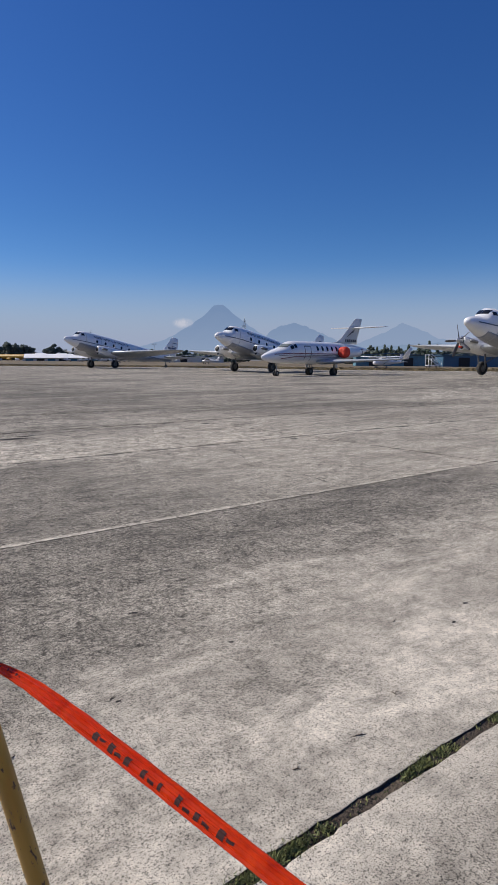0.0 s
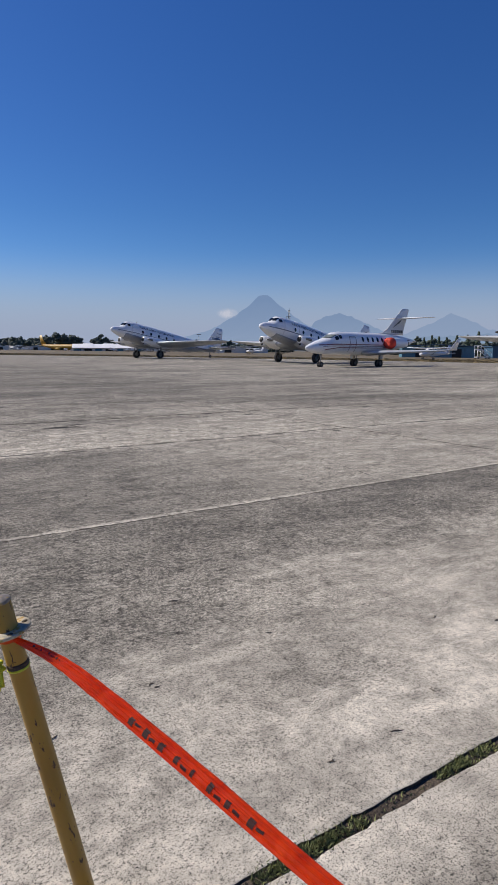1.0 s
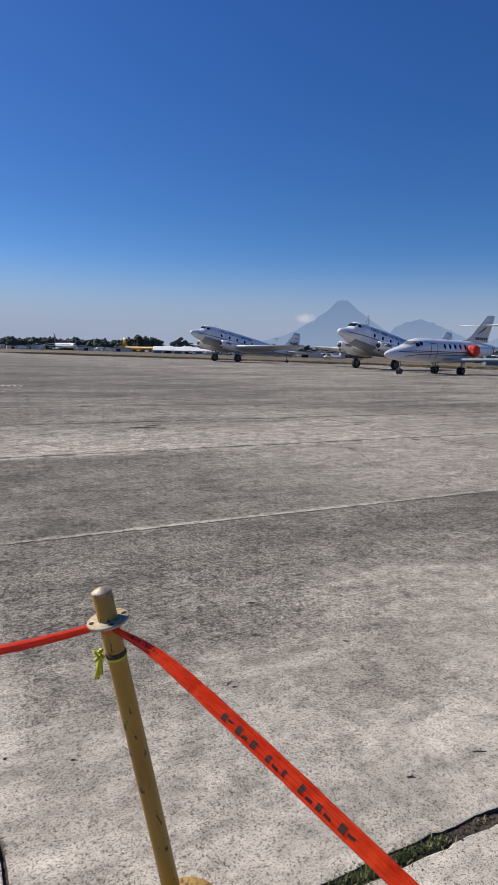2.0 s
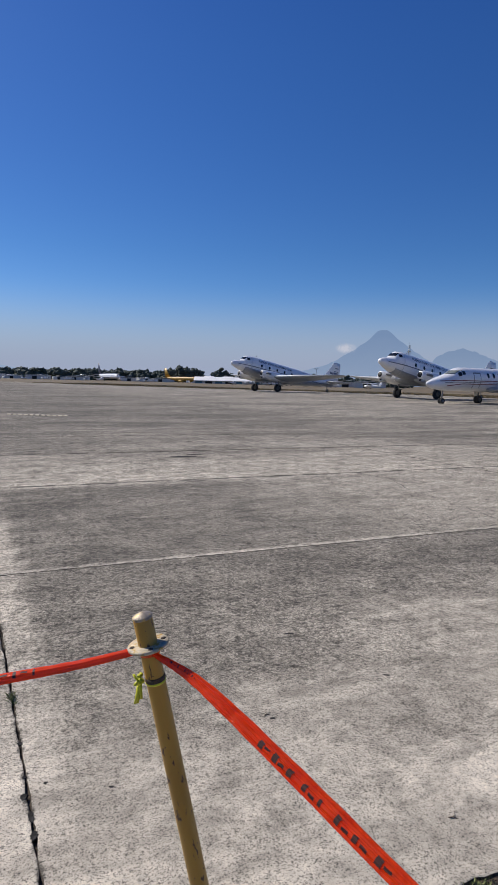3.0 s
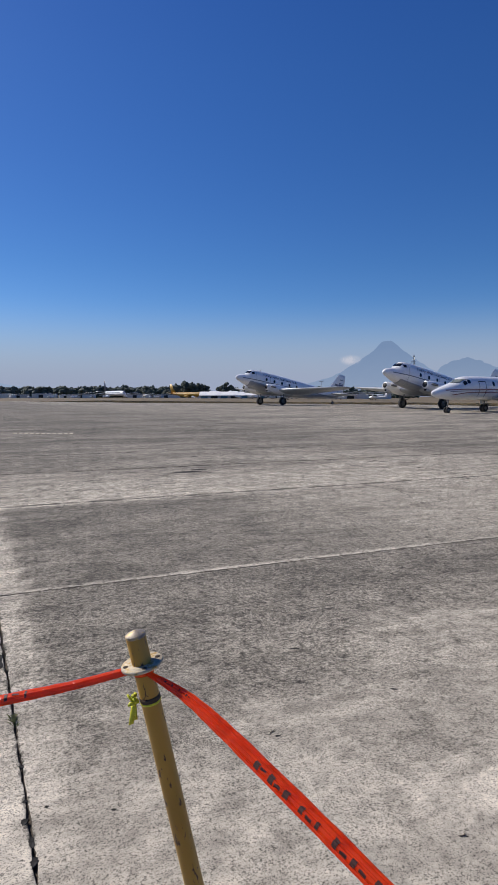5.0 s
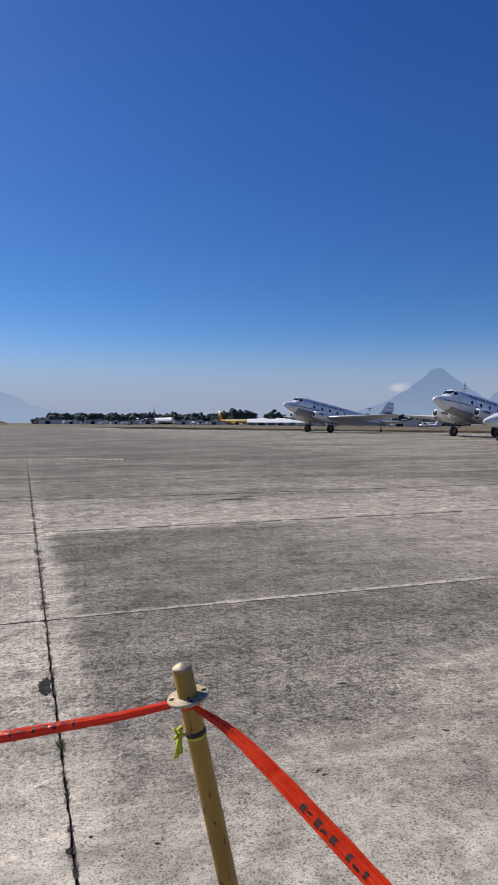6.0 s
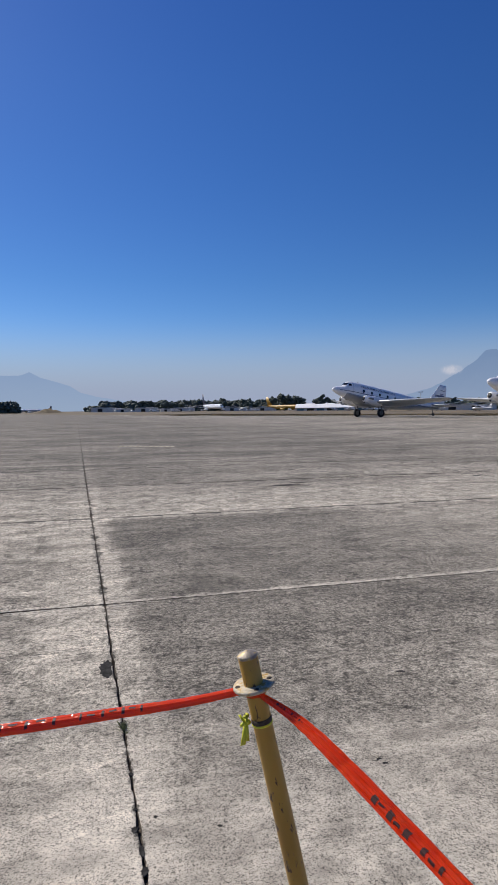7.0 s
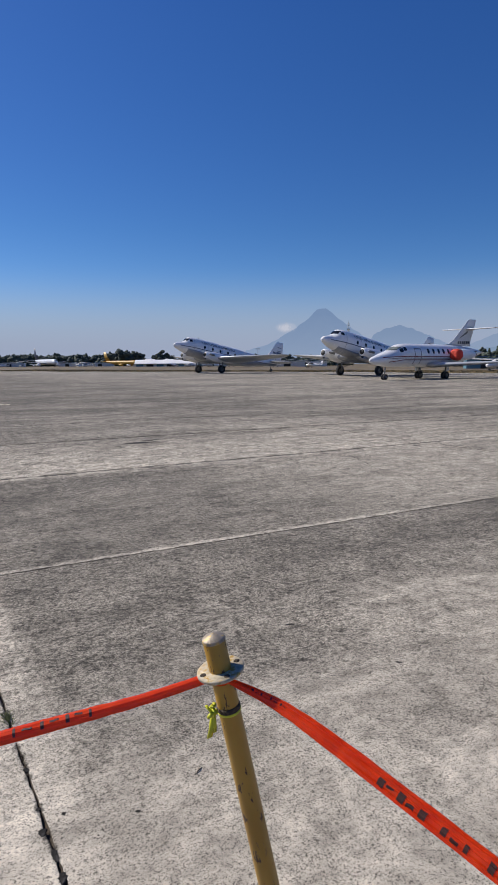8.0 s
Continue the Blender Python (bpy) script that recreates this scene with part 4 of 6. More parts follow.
    fin = [(-9.2, 4.0, 3.0, 0.05), (-10.4, 4.5, 1.9, 0.09), (-11.2, 5.6, 1.35, 0.09), (-11.8, 6.6, 1.0, 0.08), (-12.15, 7.0, 0.6, 0.07)]
    rings(bm, [aerofoil((x, 0, z), c, t, (0, 1, 0)) for x, z, c, t in fin])
    part("fin", bm, M_WHITE, root, "white tail fin", m=tip)
    bm = bmesh.new()
    rud = [(-12.25, 3.6, 1.15, 0.07), (-12.28, 5.0, 1.25, 0.07), (-12.5, 6.4, 1.05, 0.06), (-12.65, 7.0, 0.7, 0.05)]
    rings(bm, [aerofoil((x, 0, z), c, t, (0, 1, 0)) for x, z, c, t in rud])
    rd = part("rudder", bm, M_WHITE, root, "white rudder with dark bands", m=tip)
    for z, h in ((4.7, 0.75), (5.55, 0.10), (6.1, 0.10)):
        bm = bmesh.new()
        rings(bm, [aerofoil((-12.255, 0, zz), 1.27 - 0.05 * (zz - 4.7), 0.078, (0, 1, 0)) for zz in (z, z + h)])
        part("band", bm, M_GREYBLUE, rd, "dark blue band")
    for s in (-1, 1):
        for k in range(3):
            bm = bmesh.new()
            box(bm, (-11.55 - 0.27 * k, s * 0.075, 5.2), (0.19, 0.03, 0.32))
            part("marking", bm, M_GREYBLUE, root, "dark marking bar", False, tip)
    gear_leg(root, [tip @ Vector((-11.3, 0, 3.1)), (-11.75, 0, 0.25)], 0.06, "tail_wheel_leg")
    wheel("tail_wheel", 0.25, 0.18, root, (-11.8, 0, 0.25))
    return root


def parked(x, y, nose, z=None):
    """On the apron at x, y; nose: direction in degrees counter-clockwise from +x."""
    return pose(x, y, rise(x, y) if z is None else z, 0, 0, nose)


transport(parked(-21.06, 90, 180 + 50), "white and grey tail-wheel transport airplane without propellers", bare=True)
transport(parked(0.3, 73, 180 + 50), "white tail-wheel transport airplane with open engine fronts")
transport(parked(21.6, 52, 180 + 34), "white tail-wheel transport airplane with dark five-bladed propellers", True, lift=0.2)


def jet(m):
    root = thing("business_jet", m, "white business jet with maroon stripes and red engine covers", "airplane")
    hull = Hull([(8.25, 1.66, 1.52, 0.05), (8.05, 1.82, 1.36, 0.24), (7.6, 2.0, 1.24, 0.43), (6.9, 2.22, 1.14, 0.64), (6.2, 2.42, 1.08, 0.80), (5.75, 2.58, 1.06, 0.86), (5.3, 2.84, 1.05, 0.91), (4.8, 2.99, 1.05, 0.95), (4, 3.04, 1.05, 0.965),
                 (2, 3.04, 1.05, 0.965), (-1, 3.04, 1.05, 0.965), (-3, 3.0, 1.25, 0.88), (-5, 2.86, 1.65, 0.64), (-6.5, 2.68, 1.98, 0.40), (-7.3, 2.55, 2.2, 0.16), (-7.5, 2.45, 2.3, 0.05)])
    bm = bmesh.new()
    hull.skin(bm)
    body = part("fuselage", bm, M_WHITE, root, "glossy white fuselage")
    for s in (-1, 1):
        bm = bmesh.new()
        hull.band(bm, s * 1.2, s * 41, 2.46, 2.76, 4.6, 6.5, 0.012)
        part("windscreen", bm, M_SCREEN, body, "curved windscreen pane coloured pale for sunlight through it")
        for x0, x1, a0, a1 in ((5.36, 4.98, 46, 68), (4.90, 4.58, 44, 66)):
            bm = bmesh.new()
            hull.patch(bm, x0, x1, s * a0, s * a1, 0.012, 5, 6, 0.15)
            part("cockpit_window", bm, M_GLASS, body)
        for k in range(6):
            x = 1.75 - 0.72 * k
            a = hull.height_angle(x, 2.42)
            bm = bmesh.new()
            hull.patch(bm, x + 0.15, x - 0.15, s * (a - 13), s * (a + 13), 0.012, 6, 4, 0.9)
            part("cabin_window", bm, M_GLASS, body)
        for z, th, mat, x0, x1 in ((1.98, 0.07, M_MAROON, 7.2, -6.4), (1.83, 0.04, M_DARKGREY, 6.8, -5.6), (1.70, 0.06, M_MAROON, 6.6, -2.8)):
            bm = bmesh.new()
            loops = []
            for i in range(41):
                x = x0 + (x1 - x0) * i / 40
                lift = 0.10 * max(0, -x - 1.0) + (-0.05 * max(0, x - 5.4) if z > 1.7 else -0.12 * max(0, x - 5))
                a = hull.height_angle(x, z + lift)
                b = hull.height_angle(x, z + lift - th)
                loops.append([hull.point(x, s * (a + (b - a) * q / 2), 0.01) for q in range(3)])
            rings(bm, loops, False)
            part("stripe", bm, mat, body, "maroon stripe" if mat == M_MAROON else "dark grey stripe")
        for k in range(6):
            bm = bmesh.new()
            box(bm, (-3.75 - 0.33 * k, s * 0.10, 3.27), (0.15 + 0.05 * (k % 2), 0.06, 0.25), 0, Matrix())
            part("marking", bm, M_DARKGREY, root, "dark registration bar", False)
        bm = bmesh.new()
        wing(bm, [((1.75, s * 0.7, 1.18), 3.5, 0.14), ((1.25, s * 2.0, 1.24), 3.0, 0.13), ((-0.95, s * 7.4, 1.5), 1.35, 0.10), ((-1.1, s * 7.75, 1.53), 1.2, 0.09)])
        w = part("wing", bm, M_GREYP, root, "pale grey swept wing")
        bm = bmesh.new()
        rings(bm, [aerofoil((-1.1 - 0.75 * k, s * (7.7 + 0.28 * k**1.3), 1.5 + 0.95 * k), 1.2 - 0.65 * k, 0.08, (0, s, 0.25)) for k in (0, 0.3, 0.65, 1.0)])
        part("winglet", bm, M_WHITE, w, "white upturned wing tip")
        bm = bmesh.new()
        wing(bm, [((-1.15, s * 1.4, 1.19), 0.75, 0.12), ((-1.75, s * 4.6, 1.34), 0.6, 0.11)])
        part("flap", bm, M_ALU, w, "metal flap")
        em = Matrix.Translation((0, s * 1.42, 2.12))
        bm = bmesh.new()
        lathe(bm, [(-1.3, 0.34), (-1.34, 0.44), (-1.7, 0.50), (-2.6, 0.51), (-3.5, 0.44), (-4.1, 0.33), (-4.12, 0.28), (-3.9, 0.25)], 22, em)
        nac = part("engine_nacelle", bm, M_WHITE, root, "white engine pod")
        bm = bmesh.new()
        lathe(bm, [(-1.16, 0.03), (-1.18, 0.30), (-1.24, 0.45), (-1.45, 0.52), (-1.85, 0.535), (-1.87, 0.515)], 22, em)
        for v in bm.verts:
            v.co += Vector((noise.noise(v.co * 5) * 0.09, 0, noise.noise(v.co * 6 + Vector((3, 0, 0))) * 0.05))
        part("engine_cover", bm, M_REDCOVER, nac, "red fabric engine intake cover")
        bm = bmesh.new()
        lathe(bm, [(-4.13, 0.02), (-4.14, 0.27), (-4.35, 0.25), (-4.4, 0.02)], 18, em)
        part("exhaust_cover", bm, M_DARK, nac, "dark exhaust end")
        bm = bmesh.new()
        wing(bm, [((-1.9, s * 0.7, 2.15), 1.6, 0.1), ((-2.0, s * 1.1, 2.13), 1.5, 0.1)])
        part("pylon", bm, M_WHITE, nac)
        wheel_y = s * 1.4
        gear_leg(root, [(-0.1, wheel_y, 1.15), (0, wheel_y, 0.35)], 0.07)
        gear_leg(root, [(0.0, wheel_y - 0.26, 0.33), (0, wheel_y + 0.26, 0.33)], 0.05, "axle")
        for q in (-1, 1):
            wheel("wheel", 0.33, 0.19, root, (0, wheel_y + q * 0.15, 0.33))
        bm = bmesh.new()
        box(bm, (-0.02, wheel_y + s * 0.28, 0.88), (0.34, 0.03, 0.4), 0.01)
        part("gear_door", bm, M_WHITE, root, smooth=False)
        bm = bmesh.new()
        wing(bm, [((-4.75, s * 0.0, 4.52), 1.6, 0.09), ((-5.55, s * 2.9, 4.58), 0.95, 0.08), ((-5.8, s * 3.2, 4.59), 0.55, 0.07)])
        part("tailplane", bm, M_WHITE, root, "white tailplane half")
    # door outline on the left side, a thin frame
    for x0, x1, z0, z1 in ((3.62, 3.56, 1.35, 2.62), (2.78, 2.72, 1.35, 2.62), (3.62, 2.72, 2.56, 2.63)):
        bm = bmesh.new()
        hull.patch(bm, x0, x1, hull.height_angle(x0, z1), hull.height_angle(x0, z0), 0.008, 2, 5)
        part("door_seam", bm, M_DARKGREY, body)
    bm = bmesh.new()
    rings(bm, [aerofoil((x, 0, z), c, t, (0, 1, 0)) for x, z, c, t in ((-1.2, 2.93, 4.6, 0.02), (-2.4, 3.15, 3.4, 0.05), (-3.1, 3.5, 2.75, 0.06), (-4.3, 4.5, 1.98, 0.07), (-5.3, 5.35, 1.3, 0.07), (-5.6, 5.45, 0.9, 0.06))])
    fin = part("fin", bm, M_FIN_SHADED, root, "white swept tail fin, greyed for its shaded side")
    for k in range(3):
        bm = bmesh.new()
        pts = [(-3.95 - 0.25 * k, 3.62 + 0.1 * k), (-4.45 - 0.2 * k, 3.92 + 0.12 * k), (-5.05 - 0.1 * k, 4.08 + 0.13 * k)]
        for s in (-1, 1):
            rings(bm, [[(x, s * 0.115, z), (x, s * 0.115, z + 0.07)] for x, z in pts], False)
        part("swoosh", bm, M_DARKGREY, fin, "dark curved stripe")
    bm = bmesh.new()
    lathe(bm, [(-4.5, 0.02), (-4.7, 0.10), (-5.6, 0.12), (-6.4, 0.05), (-6.6, 0.01)], 12, Matrix.Translation((0, 0, 4.55)))
    part("tail_bullet", bm, M_WHITE, fin)
    gear_leg(root, [(6.25, 0, 1.2), (6.4, 0, 0.28)], 0.055, "nose_leg")
    gear_leg(root, [(6.4, -0.2, 0.25), (6.4, 0.2, 0.25)], 0.035, "axle")
    for q in (-1, 1):
        wheel("nose_wheel", 0.24, 0.14, root, (6.4, q * 0.13, 0.24))
    return root


jet(parked(6.45, 58.5, 180 + 47))


def airliner(m, length, span, body_mat, tail_mat, label, low=M_GREYP):
    """A far twin-jet with low wings."""
    root = thing("airliner", m, label, "airplane")
    r = length * 0.042
    zc = r * 1.9
    h = length / 2
    hull = Hull([(h, zc - r * 0.25, zc - r * 0.45, 0.05), (h * 0.97, zc + r * 0.25, zc - r * 0.7, r * 0.5), (h * 0.9, zc + r * 0.75, zc - r * 0.95, r * 0.85), (h * 0.8, zc + r, zc - r, r), (0, zc + r, zc - r, r), (-h * 0.4, zc + r, zc - r, r), (-h * 0.7, zc + r * 0.95, zc - r * 0.35, r * 0.75), (-h * 0.93, zc + r * 0.8, zc + r * 0.2, r * 0.3), (-h, zc + r * 0.6, zc + r * 0.45, 0.05)])
    bm = bmesh.new()
    hull.skin(bm, 40, 20)
    body = part("fuselage", bm, body_mat, root)
    for s in (-1, 1):
        bm = bmesh.new()
        wing(bm, [((length * 0.12, s * r * 0.6, zc - r * 0.6), length * 0.17, 0.12), ((length * 0.02, s * span * 0.2, zc - r * 0.3), length * 0.1, 0.11), ((-length * 0.1, s * span * 0.5, zc + r * 0.5), length * 0.035, 0.1)])
        part("wing", bm, low, root, "grey swept wing")
        bm = bmesh.new()
        lathe(bm, [(length * 0.16, r * 0.42), (length * 0.155, r * 0.52), (length * 0.1, r * 0.55), (length * 0.03, r * 0.3)], 14, Matrix.Translation((0, s * span * 0.17, zc - r * 1.05)))
        part("engine_nacelle", bm, body_mat, root)
        bm = bmesh.new()
        wing(bm, [((-length * 0.4, s * 0.3, zc + r * 0.5), length * 0.1, 0.1), ((-length * 0.47, s * span * 0.18, zc + r * 0.8), length * 0.04, 0.1)])
        part("tailplane", bm, low, root)
        gear_leg(root, [(-length * 0.03, s * r * 1.5, zc - r * 0.6), (-length * 0.03, s * r * 1.5, 0.5)], 0.2)
        wheel("wheel", 0.55, 0.8, root, (-length * 0.03, s * r * 1.5, 0.55))
        bm = bmesh.new()
        hull.patch(bm, h * 0.955, h * 0.90, s * 8, s * 50, 0.03, 3, 3)
        part("cockpit_window", bm, M_GLASS, body)
        bm = bmesh.new()
        hull.patch(bm, h * 0.8, -h * 0.6, s * 68, s * 74, 0.03, 30, 2)
        part("window_band", bm, M_GLASS, body, "row of cabin windows")
    bm = bmesh.new()
    rings(bm, [aerofoil((x * length, 0, z), c * length, t, (0, 1, 0)) for x, z, c, t in ((-0.34, zc + r * 0.8, 0.15, 0.08), (-0.43, zc + r * 3.0, 0.1, 0.08), (-0.475, zc + r * 5.4, 0.06, 0.08))])
    part("fin", bm, tail_mat, root, "tall tail fin")
    gear_leg(root, [(h * 0.8, 0, zc - r * 0.8), (h * 0.8, 0, 0.4)], 0.15, "nose_leg")
    wheel("nose_wheel", 0.4, 0.6, root, (h * 0.8, 0, 0.4))
    return root


airliner(pose(-285, 548, -0.07, 0, 0, -43), 57, 52, M_WHITE, M_BLUE, "white airliner with a dark tail fin across the field")
airliner(pose(-211, 551, -0.07, 0, 0, -24), 44, 38, M_FREIGHT, M_FREIGHT, "yellow freight airliner on the far apron", M_FREIGHT)
airliner(pose(-735, 800, -0.5, 0, 0, 200), 36, 34, M_WHITE, M_BLUE, "distant white airliner with a dark tail")
airliner(pose(-520, 545, -0.07, 0, 0, 30), 34, 30, M_WHITE, M_WHITE, "white airliner beside a soil mound")


def light_plane(m, label):
    """A small high-wing airplane."""
    root = thing("light_airplane", m, label, "airplane", "small parked airplanes")
    hull = Hull([(2.3, 1.25, 0.95, 0.1), (2.15, 1.45, 0.75, 0.4), (1.2, 1.6, 0.65, 0.52), (0.6, 2.1, 0.62, 0.55), (-0.8, 2.15, 0.65, 0.55), (-2.2, 1.7, 0.85, 0.35), (-5.2, 1.4, 1.1, 0.08)])
    bm = bmesh.new()
    hull.skin(bm, 30, 16)
    body = part("fuselage", bm, M_WHITE, root)
    bm = bmesh.new()
    for s in (-1, 1):
        hull.patch(bm, 0.7, -1.2, s * 40, s * 75, 0.015, 4, 3)
    part("cabin_window", bm, M_GLASS, body)
    for s in (-1, 1):
        bm = bmesh.new()
        wing(bm, [((0.6, s * 0.0, 2.15), 1.6, 0.12), ((0.55, s * 3.0, 2.2), 1.55, 0.12), ((0.25, s * 5.5, 2.28), 1.1, 0.11)])
        part("wing", bm, M_WHITE, root, "white straight wing")
        gear_leg(root, [(0.3, s * 0.5, 0.8), (0.2, s * 1.2, 0.25)], 0.04)
        wheel("wheel", 0.25, 0.15, root, (0.2, s * 1.25, 0.25))
        gear_leg(root, [(0.2, s * 0.55, 0.9), (0.1, s * 2.6, 2.12)], 0.035, "wing_strut")
        bm = bmesh.new()
        wing(bm, [((-4.3, s * 0.0, 1.3), 0.95, 0.1), ((-4.5, s * 1.7, 1.32), 0.65, 0.1)])
        part("tailplane", bm, M_WHITE, root)
    bm = bmesh.new()
    rings(bm, [aerofoil((x, 0, z), c, 0.08, (0, 1, 0)) for x, z, c in ((-3.7, 1.35, 1.5), (-4.5, 2.0, 0.95), (-4.9, 2.75, 0.6))])
    part("fin", bm, M_WHITE, root)
    gear_leg(root, [(1.7, 0, 0.8), (1.8, 0, 0.22)], 0.04, "nose_leg")
    wheel("nose_wheel", 0.22, 0.14, root, (1.8, 0, 0.22))
    return root


proto = light_plane(pose(24.5, 118, rise(24.5, 118) - 0.07, 0, 0, 215), "small white high-wing airplane on the grass verge")
for az, d, turn in ((12.0, 300, 40), (9.6, 330, 200), (7.2, 300, 120), (32.6, 600, 60), (30.6, 590, 20), (28.4, 600, 230), (23.4, 560, 10), (16.2, 380, 60), (15.0, 380, 190), (13.2, 385, 30), (4.0, 250, 150)):
    o = copy_thing(proto, far_at(az, d, turn))
    tagged(o, "small white high-wing airplane on the far apron")


def van(m, body, label):
    t = thing("van", m, label, "vehicle", "vehicles on the far apron")
    bm = bmesh.new()
    prof = [(-2.4, 0.35), (2.4, 0.35), (2.45, 1.0), (1.9, 1.15), (1.35, 1.95), (-2.35, 2.0)]
    rings(bm, [[(x, y, z) for x, z in prof] for y in (-0.95, 0.95)])
    bmesh.ops.bevel(bm, geom=bm.edges[:], offset=0.07, segments=2, affect="EDGES")
    b = part("body", bm, body, t)
    bm = bmesh.new()
    box(bm, (-0.2, 0, 1.5), (2.4, 1.93, 0.55), 0.05)
    part("window", bm, M_GLASS, b)
    for x in (-1.5, 1.5):
        for y in (-0.85, 0.85):
            wheel("wheel", 0.34, 0.22, t, (x, y, 0.34))
    return t


v0 = van(far_at(36.2, 640, 90), M_WHITE, "white van on the far apron")
for az, d in ((34.6, 640), (33.0, 650), (31.0, 620), (29.4, 630), (24.8, 600), (24.2, 610), (20.4, 520), (11.2, 400)):
    copy_thing(v0, far_at(az, d, RB.uniform(0, 180)))


def boarding_steps(m):
    """White mobile steps on wheels."""
    t = thing("boarding_steps", m, "white mobile boarding steps beside the sheds", "boarding steps")
    for y in (-0.7, 0.7):
        bm = bmesh.new()
        tube(bm, [(-1.6, y, 0.4), (1.2, y, 2.2), (2.0, y, 2.2)], 0.07, 6)
        tube(bm, [(-1.6, y, 1.3), (1.2, y, 3.1), (2.0, y, 3.1)], 0.05, 6)
        for x, z in ((-1.6, 0.4), (-0.2, 1.3), (1.2, 2.2), (2.0, 2.2)):
            tube(bm, [(x, y, z), (x, y, z + 0.9)], 0.045, 6)
        part("railing", bm, M_WHITE, t)
    for k in range(9):
        bm = bmesh.new()
        box(bm, (-1.5 + 0.32 * k, 0, 0.45 + 0.2 * k), (0.3, 1.3, 0.05), 0.01)
        part("step", bm, M_GREYP, t)
    bm = bmesh.new()
    box(bm, (0.3, 0, 0.42), (3.6, 1.3, 0.16), 0.03)
    for x in (1.2, 2.0):
        for y in (-0.6, 0.6):
            tube(bm, [(x, y, 0.4), (x, y, 2.2)], 0.06, 6)
    part("chassis", bm, M_WHITE, t)
    for x in (-1.1, 1.7):
        for y in (-0.6, 0.6):
            wheel("wheel", 0.25, 0.15, t, (x, y, 0.25))


boarding_steps(pose(43.5, 150, -0.07, 0, 0, 200))


def mound(az, d, w, h):
    bm = bmesh.new()
    bmesh.ops.create_grid(bm, x_segments=24, y_segments=24, size=w)
    for v in bm.verts:
        q = v.co.length / w
        v.co.z = h * max(0, 1 - q) ** 0.8 * (1 + 0.5 * noise.noise(v.co * 0.4)) - 0.1
    tagged(part("soil_mound", bm, M_GROUND, m=far_at(az, d)), "brown heap of soil on the airfield", "soil mound")


mound(41.9, 560, 13, 4.2)


# ---- verge grass ----
def verge():
    rng = random.Random(21)
    vs, fs = [], []
    for _ in range(24000):
        x = rng.uniform(-110, 100)
        y = float(np.interp(x, EDGE_X, EDGE_Y)) + 0.3 + rng.random() ** 1.6 * 40
        h, a = rng.uniform(0.06, 0.22), rng.random() * 3.14
        z = rise(x, y) - 0.08
        w = rng.uniform(0.12, 0.35)
        i = len(vs)
        dx, dy = math.cos(a) * w, math.sin(a) * w
        lx, ly = rng.uniform(-0.1, 0.1), rng.uniform(-0.1, 0.1)
        vs += [(x - dx, y - dy, z), (x + dx, y + dy, z), (x + dx * 0.5 + lx, y + dy * 0.5 + ly, z + h), (x + lx, y + ly, z + h * 0.6), (x - dx * 0.6 + lx, y - dy * 0.6 + ly, z + h * 0.9)]
        fs.append((i, i + 1, i + 2, i + 3, i + 4))
    me = bpy.data.meshes.new("verge_grass")
    me.from_pydata(vs, [], fs)
    me.materials.append(M_STRAW)
    tagged(new("verge_grass", me), "dry straw-coloured grass along the apron edge", "grass", "", "stuff")


verge()


# ---- barrier post and tape ----
def barrier_material():
    """Chipped yellow paint over dark rusty steel."""
    m, n, l, p = material("chipped_yellow_paint")
    tc = n.new("ShaderNodeTexCoord")
    a, b = n.new("ShaderNodeTexNoise"), n.new("ShaderNodeTexNoise")
    mp = n.new("ShaderNodeMapping")
    mp.inputs["Scale"].default_value = (1, 1, 0.32)
    l.new(tc.outputs["Object"], mp.inputs[0])
    a.inputs["Roughness"].default_value = 0.68
    for t, s, d in ((a, 70, 6), (b, 9, 5)):
        t.inputs["Scale"].default_value, t.inputs["Detail"].default_value = s, d
        l.new(mp.outputs[0], t.inputs["Vector"])
    chips = ramp(n, [(0.605, (0, 0, 0)), (0.615, (1, 1, 1))])
    l.new(a.outputs["Fac"], chips.inputs[0])
    tone = ramp(n, [(0.3, (0.33, 0.175, 0.02)), (0.7, (0.48, 0.28, 0.042))])
    l.new(b.outputs["Fac"], tone.inputs[0])
    mx = n.new("ShaderNodeMix")
    mx.data_type = "RGBA"
    l.new(chips.outputs[0], mx.inputs[0])
    l.new(tone.outputs[0], mx.inputs[6])
    mx.inputs[7].default_value = (0.085, 0.036, 0.016, 1)
    l.new(mx.outputs[2], p.inputs["Base Color"])
    p.inputs["Roughness"].default_value = 0.42
    bp = n.new("ShaderNodeBump")
    bp.invert = True
    bp.inputs["Strength"].default_value, bp.inputs["Distance"].default_value = 0.6, 0.001
    l.new(chips.outputs[0], bp.inputs["Height"])
    l.new(bp.outputs[0], p.inputs["Normal"])
    return m


